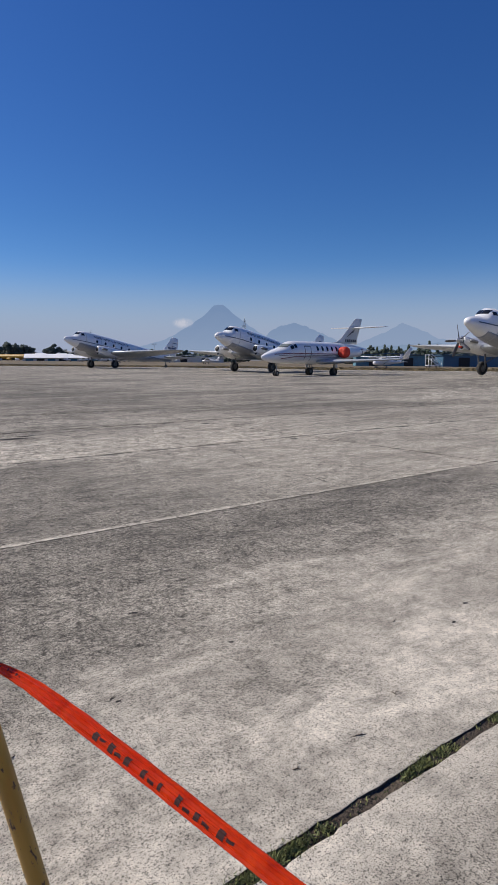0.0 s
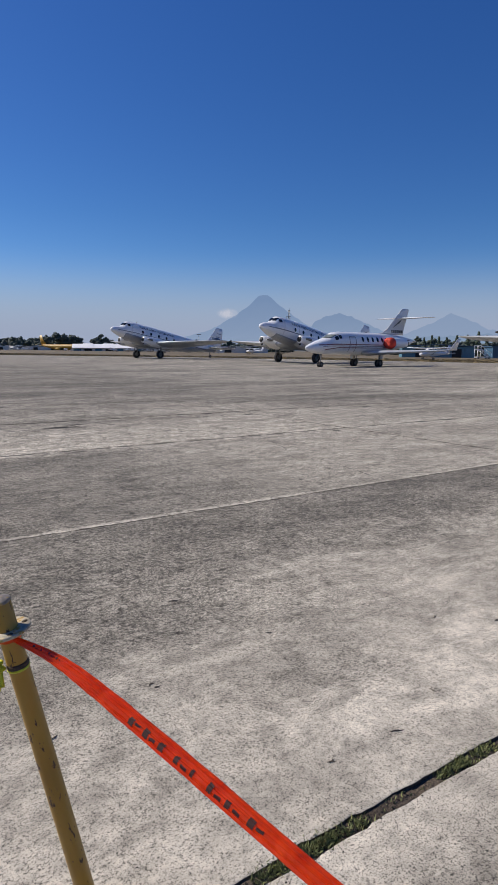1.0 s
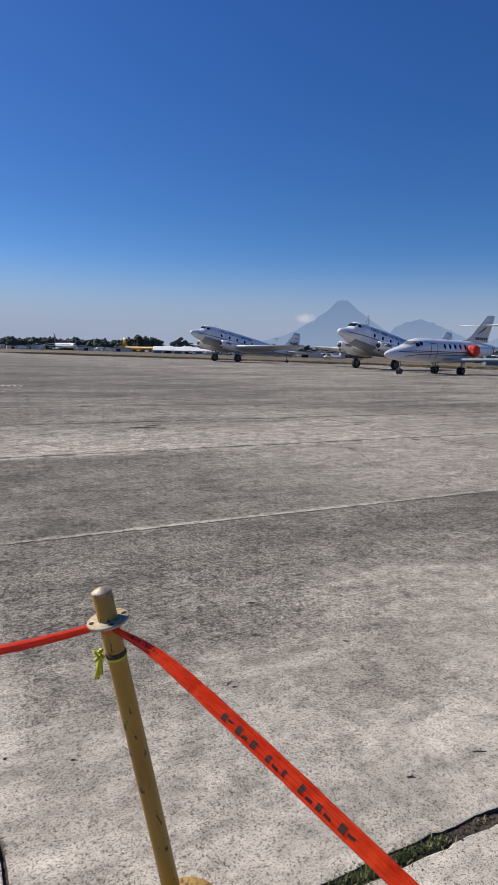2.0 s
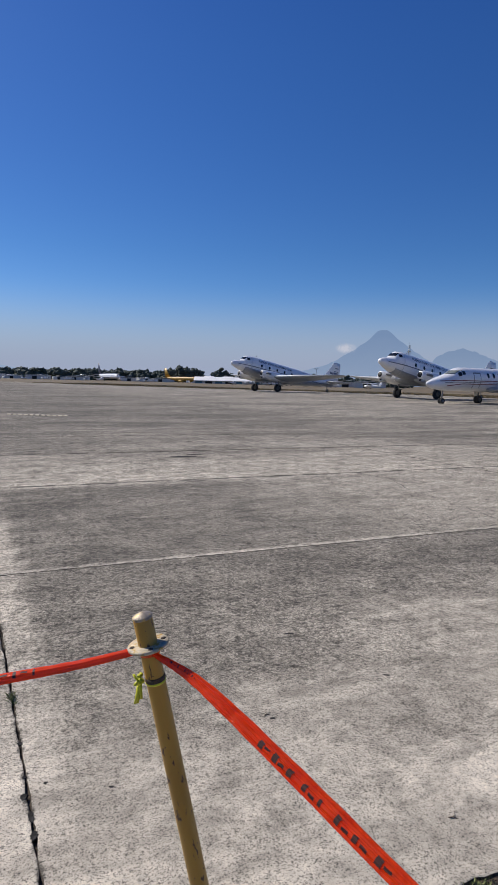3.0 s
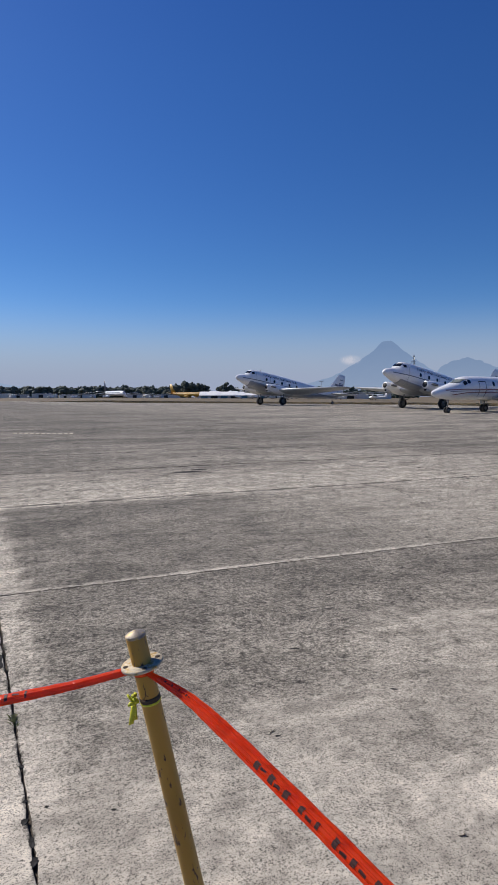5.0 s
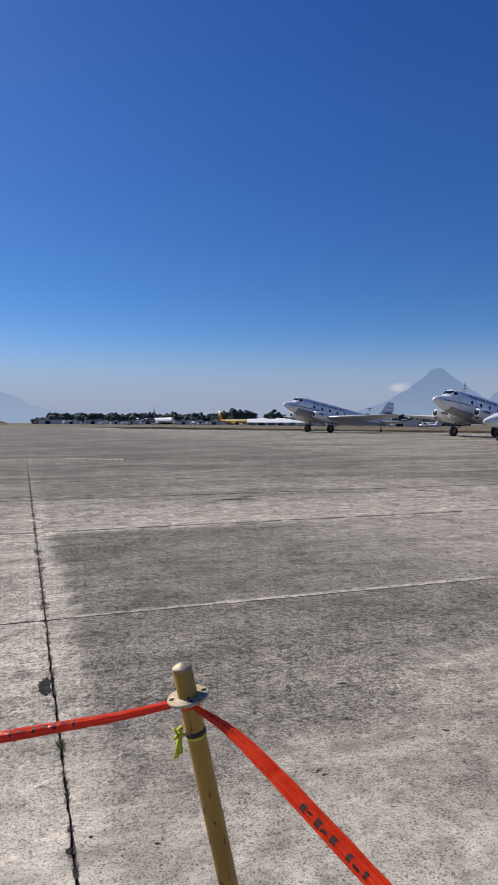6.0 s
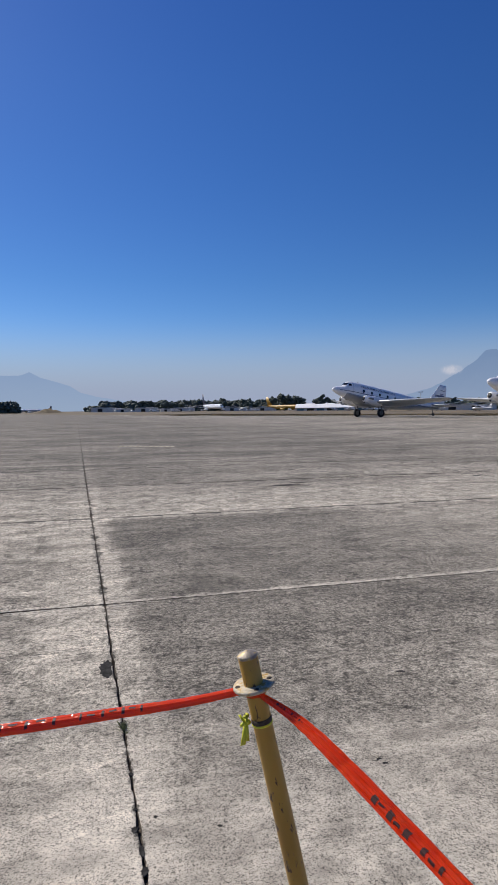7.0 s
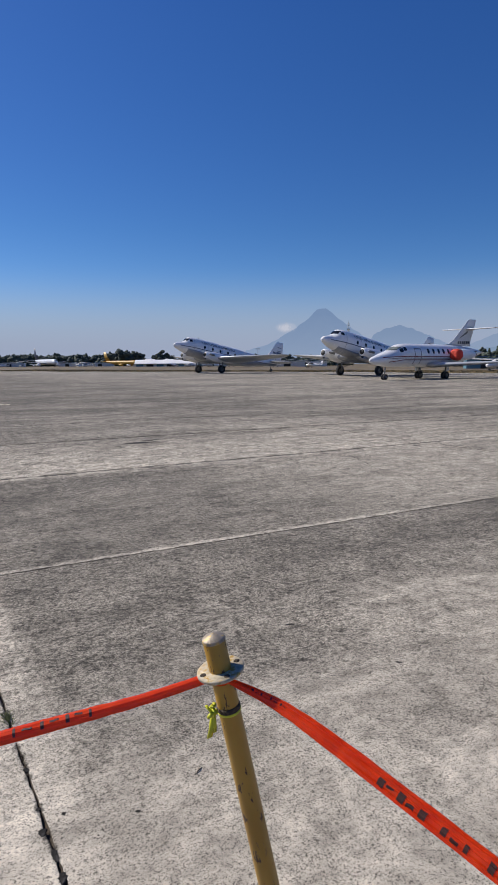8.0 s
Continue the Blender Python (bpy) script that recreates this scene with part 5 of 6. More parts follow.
def tape_material():
    m, n, l, p = material("red_plastic_film")
    tc, t, r = n.new("ShaderNodeTexCoord"), n.new("ShaderNodeTexNoise"), ramp(n, [(0.3, (0.80, 0.075, 0.014)), (0.75, (0.95, 0.13, 0.022))])
    t.inputs["Scale"].default_value, t.inputs["Detail"].default_value = 14, 5
    l.new(tc.outputs["Object"], t.inputs["Vector"])
    l.new(t.outputs["Fac"], r.inputs[0])
    l.new(r.outputs[0], p.inputs["Base Color"])
    p.inputs["Roughness"].default_value = 0.16
    p.inputs["Specular IOR Level"].default_value = 0.6
    p.inputs["Coat Weight"].default_value = 0.6
    p.inputs["Coat Roughness"].default_value = 0.14
    wr, wb = n.new("ShaderNodeTexNoise"), n.new("ShaderNodeBump")
    wr.inputs["Scale"].default_value, wr.inputs["Detail"].default_value = 26, 2
    l.new(tc.outputs["Object"], wr.inputs["Vector"])
    wb.inputs["Strength"].default_value, wb.inputs["Distance"].default_value = 0.55, 0.016
    l.new(wr.outputs["Fac"], wb.inputs["Height"])
    l.new(wb.outputs[0], p.inputs["Normal"])
    l.new(wb.outputs[0], p.inputs["Coat Normal"])
    tl = n.new("ShaderNodeBsdfTranslucent")
    tl.inputs["Color"].default_value = (0.98, 0.14, 0.02, 1)
    mx = n.new("ShaderNodeMixShader")
    mx.inputs[0].default_value = 0.56
    l.new(p.outputs[0], mx.inputs[1])
    l.new(tl.outputs[0], mx.inputs[2])
    l.new(mx.outputs[0], n["Material Output"].inputs["Surface"])
    return m


M_POST, M_TAPE = barrier_material(), tape_material()
M_CAP = paint("worn_steel_cap", (0.33, 0.28, 0.22), 0.5, 0.3, 0.4, 50, 0.2, 150, (0.55, 0.38, 0.10), 0.9)
M_FLANGE = paint("worn_flange", (0.46, 0.39, 0.27), 0.6, 0.0, 0.4, 55, 0.2, 120, (0.42, 0.25, 0.04), 1.0)
M_BASE = paint("flaking_base_plate", (0.45, 0.27, 0.06), 0.8, 0, 0.35, 14, 0.5, 70, (0.13, 0.07, 0.045), 1.0)
M_INK = paint("black_print", (0.06, 0.018, 0.012), 0.65, 0, 0.2, 20, 0.0)
M_LIME = paint("lime_yellow_string", (0.55, 0.56, 0.03), 0.5, 0, 0.25, 30, 0.1, 100)

POST_TOP, POST_BASE = Vector((-0.629, 1.336, 0.944)), Vector((-0.472, 1.445, 0.030))
post_axis = (POST_TOP - POST_BASE).normalized()
POST_LEN = (POST_TOP - POST_BASE).length
post_x = (Vector((0.91, 0.41, 0)) - post_axis * post_axis.dot(Vector((0.91, 0.41, 0)))).normalized()
post_m = Matrix.Translation(POST_BASE) @ Matrix((post_x, post_axis.cross(post_x), post_axis)).transposed().to_4x4()
UPRIGHT = pose(0, 0, 0, 0, -90, 0)


def barrier_post():
    t = thing("barrier_post", post_m, "leaning yellow steel barrier post with chipped paint", "barrier post")
    R = 0.0226
    bm = bmesh.new()
    lathe(bm, [(0.0, R), (0.25, R), (0.5, R * 1.004), (0.75, R), (POST_LEN - 0.004, R), (POST_LEN - 0.001, R * 0.94)], 32, UPRIGHT)
    part("pole", bm, M_POST, t, "chipped yellow steel tube")
    bm = bmesh.new()
    lathe(bm, [(POST_LEN - 0.006, R * 1.02), (POST_LEN - 0.005, R * 1.03), (POST_LEN - 0.0012, R * 1.03), (POST_LEN - 0.0002, R * 1.02), (POST_LEN + 0.0006, R * 0.97), (POST_LEN + 0.0014, R * 0.93), (POST_LEN + 0.006, R * 0.45), (POST_LEN + 0.0085, R * 0.14), (POST_LEN + 0.009, R * 0.02)], 32, UPRIGHT)
    part("cap", bm, M_CAP, t, "worn bare steel cap")
    # flange with bolt holes
    zf = POST_LEN - 0.072
    bm = bmesh.new()
    lathe(bm, [(zf - 0.004, R * 1.01), (zf - 0.004, 0.046), (zf - 0.002, 0.048), (zf + 0.002, 0.048), (zf + 0.004, 0.046), (zf + 0.004, R * 1.01)], 40, UPRIGHT)
    fl = part("flange", bm, M_FLANGE, t, "worn steel flange with bolt holes")
    # bolt holes are dark discs; the shade inside them is only colour
    for k in range(4):
        a = radians(100 + 90 * k)
        bm = bmesh.new()
        lathe(bm, [(zf + 0.0048, 0.0008), (zf + 0.0047, 0.0060), (zf + 0.0030, 0.0064), (zf + 0.0020, 0.0010)], 14, Matrix.Translation((math.cos(a) * 0.037, math.sin(a) * 0.037, 0)) @ UPRIGHT)
        part("bolt_hole", bm, M_JOINT, fl, "dark disc painted as the shaded inside of a bolt hole")
    for z, mat, h, nm in ((POST_LEN - 0.155, M_JOINT, 0.006, "dark band"), (POST_LEN - 0.163, M_LIME, 0.003, "lime string band")):
        bm = bmesh.new()
        lathe(bm, [(z - h, R), (z - h, R * 1.05), (z, R * 1.09), (z + h, R * 1.05), (z + h, R)], 28, UPRIGHT)
        part("band", bm, mat, t, nm)
    bm = bmesh.new()
    bmesh.ops.create_circle(bm, segments=40, radius=0.120, cap_ends=True)
    ret = bmesh.ops.extrude_face_region(bm, geom=bm.faces[:])
    for v in [g for g in ret["geom"] if isinstance(g, bmesh.types.BMVert)]:
        v.co.z += 0.012
    bmesh.ops.bevel(bm, geom=[e for e in bm.edges if abs(e.calc_face_angle(0)) > 1], offset=0.003, segments=2, affect="EDGES")
    part("base_plate", bm, M_BASE, t, "rusty yellow base plate with flaking paint")
    bm = bmesh.new()
    lathe(bm, [(0.012, 0.034), (0.02, 0.031), (0.028, R)], 24, UPRIGHT)
    part("weld", bm, M_POST, t)
    return t


barrier_post()


def knotted_string():
    """Lime tape tied round the post with a knot and loose ends."""
    t = thing("string_knot", post_m, "lime yellow plastic string knotted round the yellow post", "string")
    z0 = POST_LEN - 0.150
    rng = random.Random(4)
    bm = bmesh.new()
    for _ in range(7):
        a = Vector((-0.033 + rng.uniform(-0.006, 0.006), -0.012 + rng.uniform(-0.006, 0.006), z0 + rng.uniform(-0.012, 0.02)))
        b = a + Vector((rng.uniform(-0.014, 0.002), rng.uniform(-0.008, 0.008), rng.uniform(-0.012, 0.016)))
        tube(bm, [a, (a + b) / 2 + Vector((0, -0.004, 0.003)), b], [0.004, 0.005, 0.003], 7)
    tube(bm, [(-0.026, -0.008, z0 - 0.004), (-0.034, -0.012, z0)], 0.004, 6)
    part("knot", bm, M_LIME, t)
    for dx, dz, w in ((-0.018, -0.050, 0.006), (-0.006, -0.042, 0.005), (-0.010, 0.022, 0.003)):
        bm = bmesh.new()
        pts = [Vector((-0.035 + dx * k, -0.014 - 0.006 * math.sin(k * 3), z0 + dz * k)) for k in (0, 0.3, 0.6, 1.0)]
        rings(bm, [[p + Vector((-w, 0, 0)), p + Vector((0, -0.002, 0.001)), p + Vector((w, 0, 0)), p + Vector((0, 0.001, 0))] for p in pts])
        part("loose_end", bm, M_LIME, t)
    return t


knotted_string()


def tape(points, widths, label, marks, seed, creased=1.0):
    """Plastic barrier tape under tension: a strip gathered into pleats at the post and arched further out."""
    pts = [Vector(p) for p in points]
    n = 240
    dense, ws = [], []
    for i in range(n + 1):
        k = i / n * (len(pts) - 1)
        j = min(int(k), len(pts) - 2)
        f = k - j
        p0, p1, p2, p3 = pts[max(j - 1, 0)], pts[j], pts[j + 1], pts[min(j + 2, len(pts) - 1)]
        dense.append(0.5 * ((2 * p1) + (p2 - p0) * f + (2 * p0 - 5 * p1 + 4 * p2 - p3) * f * f + (3 * p1 - p0 - 3 * p2 + p3) * f**3))
        ws.append(widths[j] + (widths[j + 1] - widths[j]) * f)
    m = 40

    def fold(x):
        """A sharp crease: a triangle wave from -1 to 1."""
        return 2 * abs(2 * (x - math.floor(x + 0.5))) - 1

    def surface(i, q, off=0.0):
        """q from -1 to 1 across the strip."""
        c, w = dense[i], ws[i]
        d = (dense[min(i + 1, n)] - dense[max(i - 1, 0)]).normalized()
        up = (Vector((0.25, -0.55, 0.8)) - d * d.dot(Vector((0.25, -0.55, 0.8)))).normalized()
        side = d.cross(up).normalized()
        drift = 0.35 * noise.noise((i * 0.012, seed, 1))
        pleat = 0.0024 * fold(q * 1.7 + 0.3 * seed + drift + i * 0.0012) + 0.0013 * fold(q * 3.9 + i * 0.004 - drift) + 0.0009 * noise.noise((q * 9.0, i * 0.05, seed)) + 0.0016 * noise.noise((q * 2.4, i * 0.09, seed + 5))
        pleat *= creased * min(1.0, w / 0.018) ** 1.2
        arch = w * 0.42 * (1 - abs(q) ** 1.8)
        edge = 1 + 0.07 * noise.noise((i * 0.11, seed, 7)) * abs(q)
        return c + side * (w * q * edge) + up * (arch + pleat + off)

    bm = bmesh.new()
    top = [[surface(i, 2 * k / m - 1) for k in range(m + 1)] for i in range(n + 1)]
    rings(bm, [r + [surface(i, 1 - 2 * k / m, -0.0008) for k in range(m + 1)] for i, r in enumerate(top)])
    t = part("barrier_tape", bm, M_TAPE, smooth=True)
    tagged(t, label, "barrier tape", "red barrier tapes")
    rng = random.Random(seed)
    for start, count, gap, q0, q1 in marks:
        i = start
        span = q1 - q0
        for _ in range(count):
            # plain bars stand for the print: one across the strip, now and then a short one along it
            cut = rng.uniform(0.0, 0.25) * span
            strokes = [(0, rng.choice((1.1, 1.5, 1.9)), q0 + cut, q1)]
            if rng.random() < 0.55:
                mid = q0 + span * rng.uniform(0.35, 0.7)
                strokes.append((gap * 0.42, gap * 0.78, mid, mid + 0.26 * span))
            bm = bmesh.new()
            for j0, j1, lo, hi in strokes:
                rows = []
                for j in range(7):
                    at = i + j0 + (j1 - j0) * j / 6
                    lean = 0.05 * math.sin(at * 1.3)
                    a0 = min(int(at), n - 1)
                    rows.append([surface(a0, lo + lean + (hi - lo) * k / 12, 0.0009).lerp(surface(a0 + 1, lo + lean + (hi - lo) * k / 12, 0.0009), at - a0) for k in range(13)])
                rings(bm, rows, False)
            part("print_bar", bm, M_INK, t, "faded black print")
            i += gap + rng.choice((0, 0, 1))
    return t


TIE = POST_TOP - post_axis * 0.083
tape([TIE + Vector((0.018, -0.014, -0.004)), (-0.500, 1.296, 0.840), (-0.40, 1.246, 0.809), (-0.20, 1.133, 0.738), (0.03, 0.998, 0.656), (0.30, 0.842, 0.563), (0.55, 0.70, 0.48)],
     [0.006, 0.0125, 0.0165, 0.0185, 0.0172, 0.0165, 0.0165], "shiny red plastic barrier tape tied to the yellow post", [(22, 4, 7, -0.35, 0.15), (100, 8, 6, -0.15, 0.72)], 3)
tape([TIE + Vector((-0.02, -0.008, -0.002)), (-0.76, 1.283, 0.832), (-0.90, 1.223, 0.808), (-1.10, 1.138, 0.775), (-1.35, 1.03, 0.737), (-1.7, 0.88, 0.69)],
     [0.010, 0.0115, 0.0135, 0.015, 0.016, 0.016], "red plastic barrier tape stretched from the post", [(80, 9, 12, -0.60, 0.68)], 8, 0.22)
bm = bmesh.new()
lathe(bm, [(POST_LEN - 0.094, 0.0232), (POST_LEN - 0.090, 0.0252), (POST_LEN - 0.082, 0.0248), (POST_LEN - 0.078, 0.0232)], 28, UPRIGHT)
tagged(part("tape_wrap", bm, M_TAPE, m=post_m), "red plastic tape wound round the post below its flange", "barrier tape", "red barrier tapes")

# ---- apron: slabs, joints, debris ----
V_LINES = [-17.4, -13.65, -9.9, -6.15, -2.4, 1.36, 4.98, 9.0] + [12.7 + 3.75 * k for k in range(120)]
U_STEP, U0 = 8.4, 0.1
WIDE_V, WIDE_HALF = 1.36, 0.025


def edge_wobble(s, seed, amp):
    return amp * (0.7 * noise.noise((s * 2.3, seed, 0)) + 0.6 * noise.noise((s * 9, seed, 3)) + 0.9 * max(0, noise.noise((s * 21, seed, 5)) - 0.1) + 3.2 * max(0, noise.noise((s * 12, seed, 8)) - 0.32))


def slab_outline(u0, u1, v0, v1, fine, seed):
    """The slab's rim, anticlockwise, with chipped edges where it is near."""
    step = {2: 0.03, 1: 0.07}.get(fine, 40)
    gap = lambda line, is_v: WIDE_HALF if is_v and abs(line - WIDE_V) < 0.01 else (0.006 if is_v else 0.003)
    amp = lambda line, is_v: 0.012 if is_v and abs(line - WIDE_V) < 0.01 else (0.006 if is_v else 0.011)
    rim = []
    for a, b, fixed, along_u, inward in ((u0, u1, v0, True, 1), (v0, v1, u1, False, -1), (u1, u0, v1, True, -1), (v1, v0, u0, False, 1)):
        k = max(1, int(abs(b - a) / step))
        g, am = gap(fixed, along_u), amp(fixed, along_u) * (0, 2.4, 1)[fine]
        for i in range(k):
            s = a + (b - a) * i / k
            off = inward * (g + edge_wobble(s, seed + fixed, am))
            s = min(max(s, min(a, b) + 0.012), max(a, b) - 0.012)
            rim.append((s, fixed + off) if along_u else (fixed + off, s))
    return rim


def slab_mesh(rim, name):
    cu, cv = sum(p[0] for p in rim) / len(rim), sum(p[1] for p in rim) / len(rim)
    bm = bmesh.new()
    rows = []
    for shrink, z in ((0.0, -0.12), (0.0, -0.006), (0.002, -0.0015), (0.006, 0.0)):
        row = []
        for u, v in rim:
            d = Vector((cu - u, cv - v))
            d = Vector((math.copysign(shrink, d.x), math.copysign(shrink, d.y)))
            row.append(bm.verts.new((*from_uv(u + d.x, v + d.y), z)))
        rows.append(row)
    k = len(rim)
    for a, b in zip(rows, rows[1:]):
        for i in range(k):
            bm.faces.new((a[i], a[(i + 1) % k], b[(i + 1) % k], b[i]))
    bm.faces.new(rows[-1])
    me = bpy.data.meshes.new(name)
    bm.to_mesh(me)
    bm.free()
    me.materials.append(M_CONCRETE)
    me.materials.append(M_JOINT)
    for f in me.polygons[:2 * k]:
        f.material_index = 1
    return me


def apron():
    root = tagged(new("apron_pavement"), "weathered grey concrete apron of large cast slabs", "pavement", "", "structure")
    rng = random.Random(17)
    far_v, far_f = [], []
    shared = {}
    count = 0
    for v0, v1 in zip(V_LINES, V_LINES[1:]):
        for k in range(-20, 26):
            u0, u1 = U0 + U_STEP * k, U0 + U_STEP * (k + 1)
            x, y = from_uv((u0 + u1) / 2, (v0 + v1) / 2)
            if not on_apron(x, y):
                continue
            dist = math.hypot(x, y)
            if dist < 48 and y > -12 and y < 40 and rise(x, y) < 0.003 and count < 290:
                fine = 2 if dist < 11 else (1 if dist < 30 else 0)
                key = (k, v0) if fine else round(v1 - v0, 3)
                if key not in shared:
                    shared[key] = slab_mesh(slab_outline(u0, u1, v0, v1, fine, 0.37 * k), "slab"), (u0, v0)
                me, (bu, bv) = shared[key]
                ob = new("slab", me)
                ob.parent = root
                (ax, ay), (ox, oy) = from_uv(u0, v0), from_uv(bu, bv)
                dx, dy = ax - ox, ay - oy
                ob.matrix_basis = pose(dx, dy, rise(x, y) * 0.9 + rng.uniform(-0.002, 0.002))
                count += 1
            else:
                i = len(far_v)
                g = 0.005
                cs = [from_uv(a, b) for a, b in ((u0 + g, v0 + g), (u1 - g, v0 + g), (u1 - g, v1 - g), (u0 + g, v1 - g))]
                far_v += [(a, b, rise(a, b) - 0.12) for a, b in cs] + [(a, b, rise(a, b)) for a, b in cs]
                far_f += [(i + 4, i + 5, i + 6, i + 7)] + [(i + j, i + (j + 1) % 4, i + 4 + (j + 1) % 4, i + 4 + j) for j in range(4)]
    me = bpy.data.meshes.new("slab_field")
    me.from_pydata(far_v, [], far_f)
    me.materials.append(M_CONCRETE)
    ob = new("slab_field", me)
    ob.parent = root
    tagged(ob, "distant concrete slabs", "", "", "stuff")


apron()


def joint_soil():
    bm = bmesh.new()
    n = 40
    grid = [[None] * (n + 1) for _ in range(n + 1)]
    for i in range(n + 1):
        for j in range(n + 1):
            x, y = -60 + 100 * i / n, -20 + 62 * j / n
            grid[i][j] = bm.verts.new((x, y, rise(x, y) - 0.013))
    for i in range(n):
        for j in range(n):
            bm.faces.new((grid[i][j], grid[i + 1][j], grid[i + 1][j + 1], grid[i][j + 1]))
    tagged(part("joint_filling", bm, M_JOINT), "dark soil packed in the joints between slabs", "soil", "", "structure")


joint_soil()


def joint_bank():
    """Lumpy soil that fills the wide joint almost to the surface."""
    bm = bmesh.new()
    loops = []
    for i in range(620):
        u = -1.0 + 0.015 * i
        row = []
        for k in range(9):
            q = k / 4 - 1
            z = -0.0085 + 0.005 * max(0, -q - 0.1) ** 1.5 + 0.0075 * max(0, q - 0.05) ** 1.1 + 0.009 * noise.noise((u * 6, q * 1.3, 1)) + 0.004 * noise.noise((u * 40, q * 4, 3))
            row.append((*from_uv(u, WIDE_V + q * 0.062), min(z, -0.001)))
        loops.append(row)
    rings(bm, loops, False)
    tagged(part("joint_soil", bm, M_JOINT), "crumbly brown soil filling the wide joint", "soil", "", "stuff")


joint_bank()


def joint_grass():
    """Short grass and moss in the wide joint, in patches, and a little in the cross joint."""
    rng = random.Random(9)
    vs, fs = [], []

    def blade(x, y, h, w):
        a, lean = rng.random() * 6.28, rng.uniform(0.2, 1.2) * h
        b = rng.random() * 6.28
        z = -0.009
        dx, dy = math.cos(a) * w, math.sin(a) * w
        i = len(vs)
        lx, ly = math.cos(b) * lean, math.sin(b) * lean
        vs.extend([(x - dx, y - dy, z), (x + dx, y + dy, z), (x + dx * 0.7 + lx * 0.4, y + dy * 0.7 + ly * 0.4, z + h * 0.6), (x + lx, y + ly, z + h), (x - dx * 0.7 + lx * 0.4, y - dy * 0.7 + ly * 0.4, z + h * 0.6)])
        fs.append((i, i + 1, i + 2, i + 3, i + 4))

    for _ in range(34000):
        u = rng.uniform(0.2, 7.5)
        lush = 0.03
        for lo, hi, k in ((0.78, 1.36, 1.0), (1.66, 2.04, 0.55), (2.22, 2.5, 0.4), (3.1, 3.9, 0.5), (4.6, 6.0, 0.4)):
            if lo < u < hi:
                lush = k * min(1.0, 12 * (u - lo), 12 * (hi - u))
        lush *= 0.55 + 1.1 * noise.noise((u * 16, 1.5, 0))
        if rng.random() > lush * 1.05:
            continue
        v = WIDE_V + 0.004 + rng.gauss(0, 0.016)
        blade(*from_uv(u, v), rng.uniform(0.006, 0.020), rng.uniform(0.0016, 0.0042))
    for _ in range(110):
        u, v = U0 + rng.gauss(0, 0.006), 3.02 + rng.gauss(0, 0.02)
        blade(*from_uv(u, v), rng.uniform(0.016, 0.034), 0.0022)
    me = bpy.data.meshes.new("joint_grass")
    me.from_pydata(vs, [], fs)
    me.materials.append(M_GRASS)
    tagged(new("joint_grass", me), "short green and straw grass growing in the wide joint", "grass", "", "stuff")


joint_grass()


def blot(name, x, y, rx, ry, turn, seed, mat, label, category, h=0.0035):
    """A thin irregular patch on the concrete."""
    bm = bmesh.new()
    n = 64
    rim = []
    for k in range(n):
        a = 2 * math.pi * k / n
        r = 1 + 0.45 * noise.noise((math.cos(a) * 1.6 + seed, math.sin(a) * 1.6, seed)) + 0.3 * noise.noise((math.cos(a) * 4, math.sin(a) * 4, seed)) + 0.05 * noise.noise((math.cos(a) * 12, math.sin(a) * 12, seed))
        rim.append((math.cos(a) * rx * r, math.sin(a) * ry * r))
    rings(bm, [[(a, b, -0.003) for a, b in rim], [(a, b, h * 0.6) for a, b in rim], [(a * 0.94, b * 0.94, h) for a, b in rim]])
    tagged(part(name, bm, mat, m=pose(x, y, 0.0, 0, 0, turn), smooth=False), label, category, "patches on the apron")


M_TAR = paint("old_tar", (0.032, 0.03, 0.028), 0.95, 0, 0.4, 20, 0.4, 120, (0.09, 0.085, 0.08), 0.3)
M_TAR.node_tree.nodes["Principled BSDF"].inputs["Specular IOR Level"].default_value = 0.1
TAR_SPOTS = (
    (-2.27, 2.97, 0.040, 0.11, 38, 4), (-4.42, 11.5, 0.30, 0.10, 38, 2), (-4.30, 11.95, 0.16, 0.07, 30, 9),
    (-1.32, 1.87, 0.013, 0.017, 20, 3), (-1.235, 1.79, 0.011, 0.026, 40, 4), (-1.175, 1.715, 0.013, 0.018, 30, 5), (-1.53, 2.15, 0.010, 0.014, 60, 7),
    (-1.385, 1.965, 0.009, 0.008, 15, 8), (-1.29, 1.96, 0.008, 0.007, 70, 10), (-1.05, 2.01, 0.009, 0.006, 10, 11), (-0.70, 3.59, 0.028, 0.012, 20, 6),
    (1.29, 3.77, 0.022, 0.010, 10, 12), (-0.59, 2.64, 0.014, 0.007, 30, 13), (1.13, 3.49, 0.020, 0.009, 50, 14), (-0.12, 3.22, 0.018, 0.007, 0, 15),
    (1.91, 17.03, 0.14, 0.07, 20, 16), (-1.08, 14.48, 0.10, 0.06, 40, 17), (-2.03, 14.52, 0.09, 0.05, 10, 18), (3.4, 14.03, 0.12, 0.06, 35, 19),
    (-5.38, 14.46, 0.11, 0.05, 25, 20), (0.8, 11.81, 0.10, 0.035, 38, 21), (2.69, 13.63, 0.09, 0.05, 60, 22),
)
for x, y, rx, ry, turn, s in TAR_SPOTS:
    blot("tar_patch", x, y, rx, ry, turn, s, M_TAR, "dark tar patch on the concrete", "patch")
M_LINE = paint("worn_yellow_line", (0.52, 0.46, 0.33), 0.85, 0, 0.3, 8, 0.1, 60, (0.25, 0.23, 0.2), 0.7)
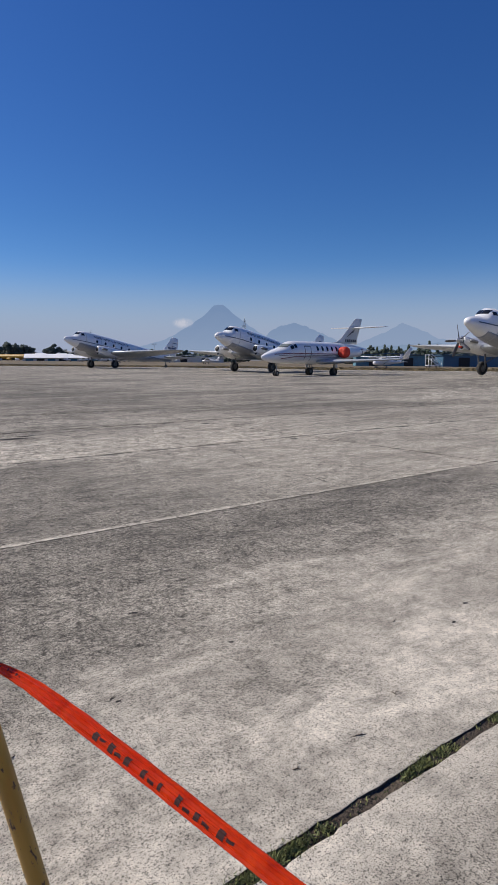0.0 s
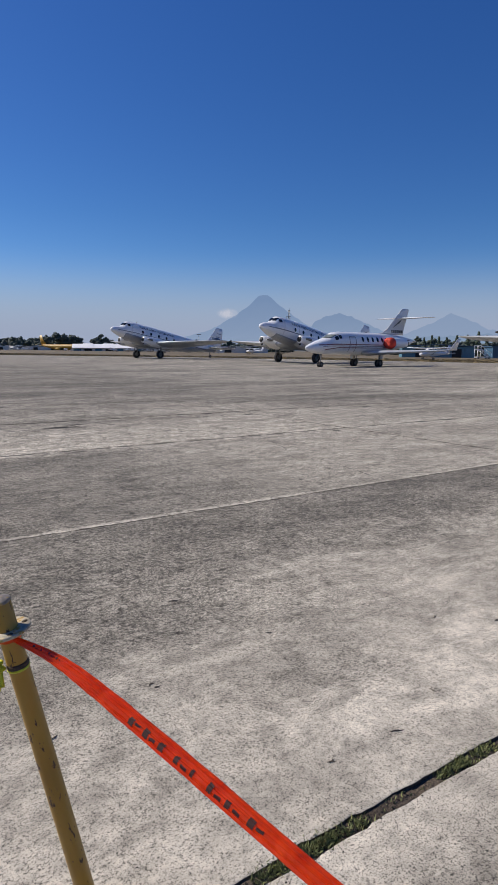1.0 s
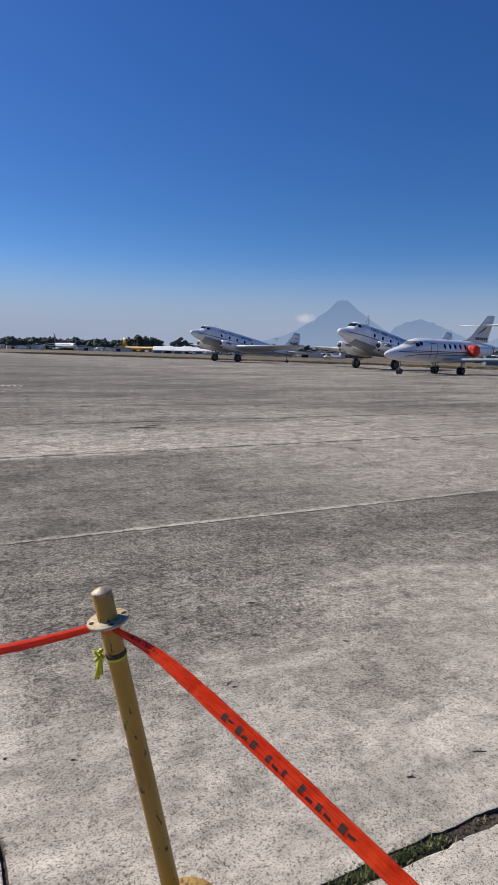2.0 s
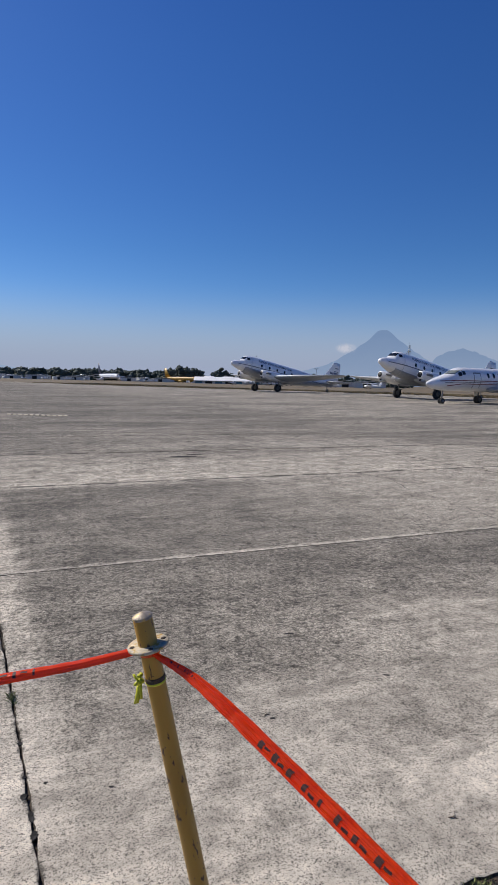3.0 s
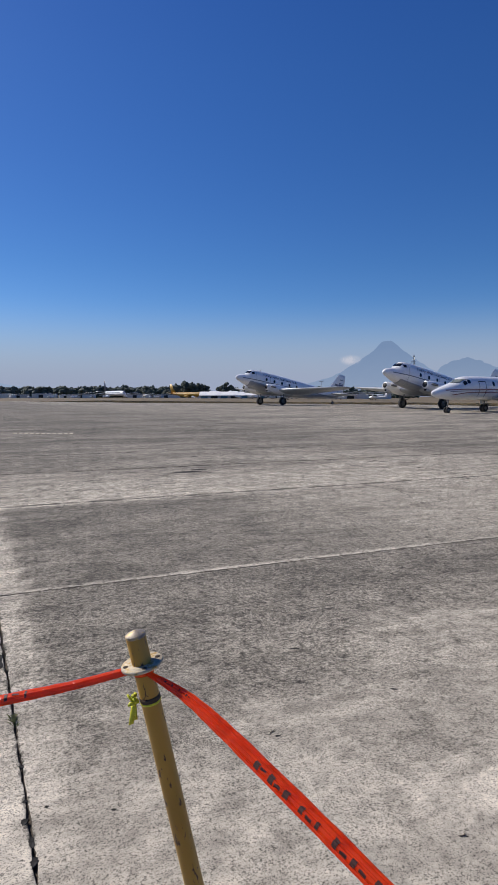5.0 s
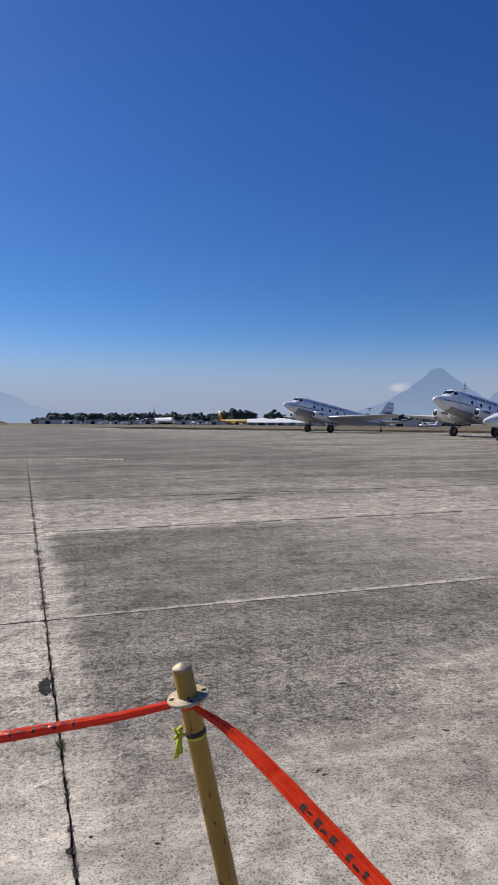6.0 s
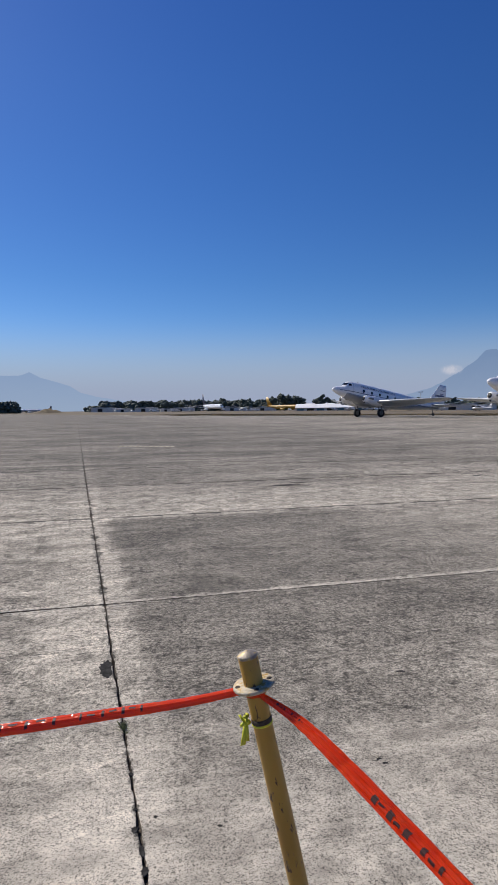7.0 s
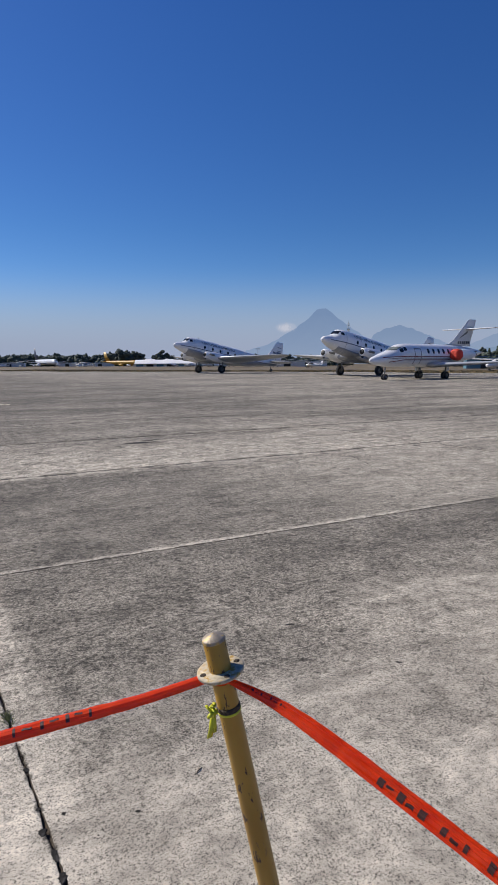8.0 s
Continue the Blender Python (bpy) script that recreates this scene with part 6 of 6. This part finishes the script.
for k in range(11):
    bm = bmesh.new()
    box(bm, (0, 0, 0.0), (0.13, 0.55, 0.020), 0.002)
    tagged(part("paint_dash", bm, M_LINE, m=pose(-15.6 + 0.235 * k, 21.6 + 0.03 * k, rise(-15.6 + 0.235 * k, 21.6 + 0.03 * k) + 0.006, 0, 0, 34), smooth=False), "worn pale yellow paint dash on the concrete", "paint mark", "dashes on the apron")


def crack(points, width, seed, label):
    """A wandering crack, dark and a few millimetres wide."""
    pts = [Vector((x, y, 0)) for x, y in points]
    line = []
    for a, b in zip(pts, pts[1:]):
        k = max(4, int((b - a).length / 0.06))
        side = (b - a).normalized().cross(Vector((0, 0, 1)))
        line += [a + (b - a) * i / k + side * 0.05 * noise.noise((i * 0.35 + seed, a.x, a.y)) for i in range(k)]
    line.append(pts[-1])
    bm = bmesh.new()
    loops = []
    for i, p in enumerate(line):
        d = (line[min(i + 1, len(line) - 1)] - line[max(i - 1, 0)]).normalized().cross(Vector((0, 0, 1)))
        w = width * (0.25 + 1.3 * abs(noise.noise((i * 0.4, seed, 2))))
        loops.append([p - d * w + Vector((0, 0, 0.0005)), p + Vector((0, 0, 0.0016)), p + d * w + Vector((0, 0, 0.0005)), p - Vector((0, 0, 0.004))])
    rings(bm, loops)
    tagged(part("crack", bm, M_TAR, smooth=False), label, "crack", "cracks in the apron")


crack([(-0.5, 10.64), (-0.15, 9.53), (-0.06, 9.16), (0.55, 8.37), (0.9, 7.6)], 0.010, 1, "thin dark crack across a concrete slab")
crack([(-4.76, 7.69), (-4.30, 6.75), (-4.05, 6.1), (-4.16, 5.35)], 0.009, 2, "thin dark crack across a concrete slab")
crack([(-1.55, 6.76), (-1.35, 6.6), (-1.2, 6.5)], 0.012, 3, "short dark crack in a concrete slab")
crack([(2.6, 8.1), (2.2, 7.75), (2.0, 7.3)], 0.008, 4, "thin dark crack near a joint")


crack([(-9.17, 12.27), (-8.6, 11.6), (-8.2, 11.42), (-7.63, 11.5), (-7.7, 12.2), (-8.05, 13.0)], 0.008, 5, "thin curved crack in a concrete slab")
crack([(0.55, 12.3), (1.3, 12.1), (2.1, 11.3), (2.5, 10.2)], 0.009, 6, "thin dark crack across a concrete slab")
crack([(-3.4, 15.2), (-2.2, 14.5), (-1.0, 14.6), (0.6, 15.6)], 0.012, 7, "ragged dark crack beside a joint")
crack([(4.4, 13.2), (5.4, 13.7), (6.6, 13.6)], 0.010, 8, "thin dark crack near a joint")


def twig(x, y, turn, ln, seed):
    rng = random.Random(seed)
    bm = bmesh.new()
    pts = [(ln * (k / 4 - 0.5), rng.uniform(-0.006, 0.006), 0.003 + 0.003 * math.sin(k)) for k in range(5)]
    tube(bm, pts, [0.0012, 0.0022, 0.002, 0.0016, 0.0008], 6)
    tube(bm, [pts[2], (pts[2][0] + ln * 0.2, 0.02, 0.006)], [0.0014, 0.0006], 5)
    tagged(part("twig", bm, M_TRUNK, m=pose(x, y, 0, 0, 0, turn)), "small dry dark twig lying on the concrete", "twig", "twigs on the apron")


for i, (x, y, a, ln) in enumerate(((0.417, 2.408, 25, 0.07), (-0.62, 2.66, 60, 0.04), (0.62, 2.72, -20, 0.04), (-0.90, 2.25, 70, 0.05), (0.15, 2.2, 10, 0.04), (0.8, 3.5, 50, 0.05))):
    twig(x, y, a, ln, i)


def grit():
    rng = random.Random(31)
    vs, fs = [], []
    for _ in range(1500):
        r = 1.2 + 9 * rng.random() ** 1.5
        a = radians(rng.uniform(35, 150))
        x, y, s = r * math.cos(a), r * math.sin(a), rng.uniform(0.002, 0.006)
        i = len(vs)
        b = rng.random() * 6.28
        for k in range(5):
            q = s * rng.uniform(0.6, 1.3)
            vs.append((x + math.cos(b + k * 1.257) * q, y + math.sin(b + k * 1.257) * q, 0.0))
        vs.append((x, y, s * rng.uniform(0.5, 1.1)))
        fs += [(i + k, i + (k + 1) % 5, i + 5) for k in range(5)]
    me = bpy.data.meshes.new("grit")
    me.from_pydata(vs, [], fs)
    me.materials.append(M_TAR)
    tagged(new("grit", me), "small dark grit scattered on the concrete", "grit", "", "stuff")


grit()


def joint_grit():
    """Crumbs of concrete and stones caught in the cross joint and the second joint."""
    rng = random.Random(77)
    vs, fs = [], []
    for k in range(1500):
        if k % 3:
            u, v = U0 + rng.gauss(0, 0.010), rng.uniform(0.2, 9.5)
        else:
            u, v = rng.uniform(-2.5, 9), 4.98 + rng.gauss(0, 0.010)
        if noise.noise((u * 3.1, v * 3.1, 4)) < -0.05:
            continue
        x, y = from_uv(u, v)
        s = rng.uniform(0.003, 0.010)
        i, b = len(vs), rng.random() * 6.28
        for j in range(5):
            q = s * rng.uniform(0.6, 1.3)
            vs.append((x + math.cos(b + j * 1.257) * q, y + math.sin(b + j * 1.257) * q, -0.007))
        vs.append((x + rng.uniform(-0.3, 0.3) * s, y, s * rng.uniform(0.1, 0.6)))
        fs += [(i + j, i + (j + 1) % 5, i + 5) for j in range(5)]
    me = bpy.data.meshes.new("joint_grit")
    me.from_pydata(vs, [], fs)
    me.materials.append(M_JOINT)
    tagged(new("joint_grit", me), "brown crumbs and stones caught in the joints", "grit", "", "stuff")


joint_grit()
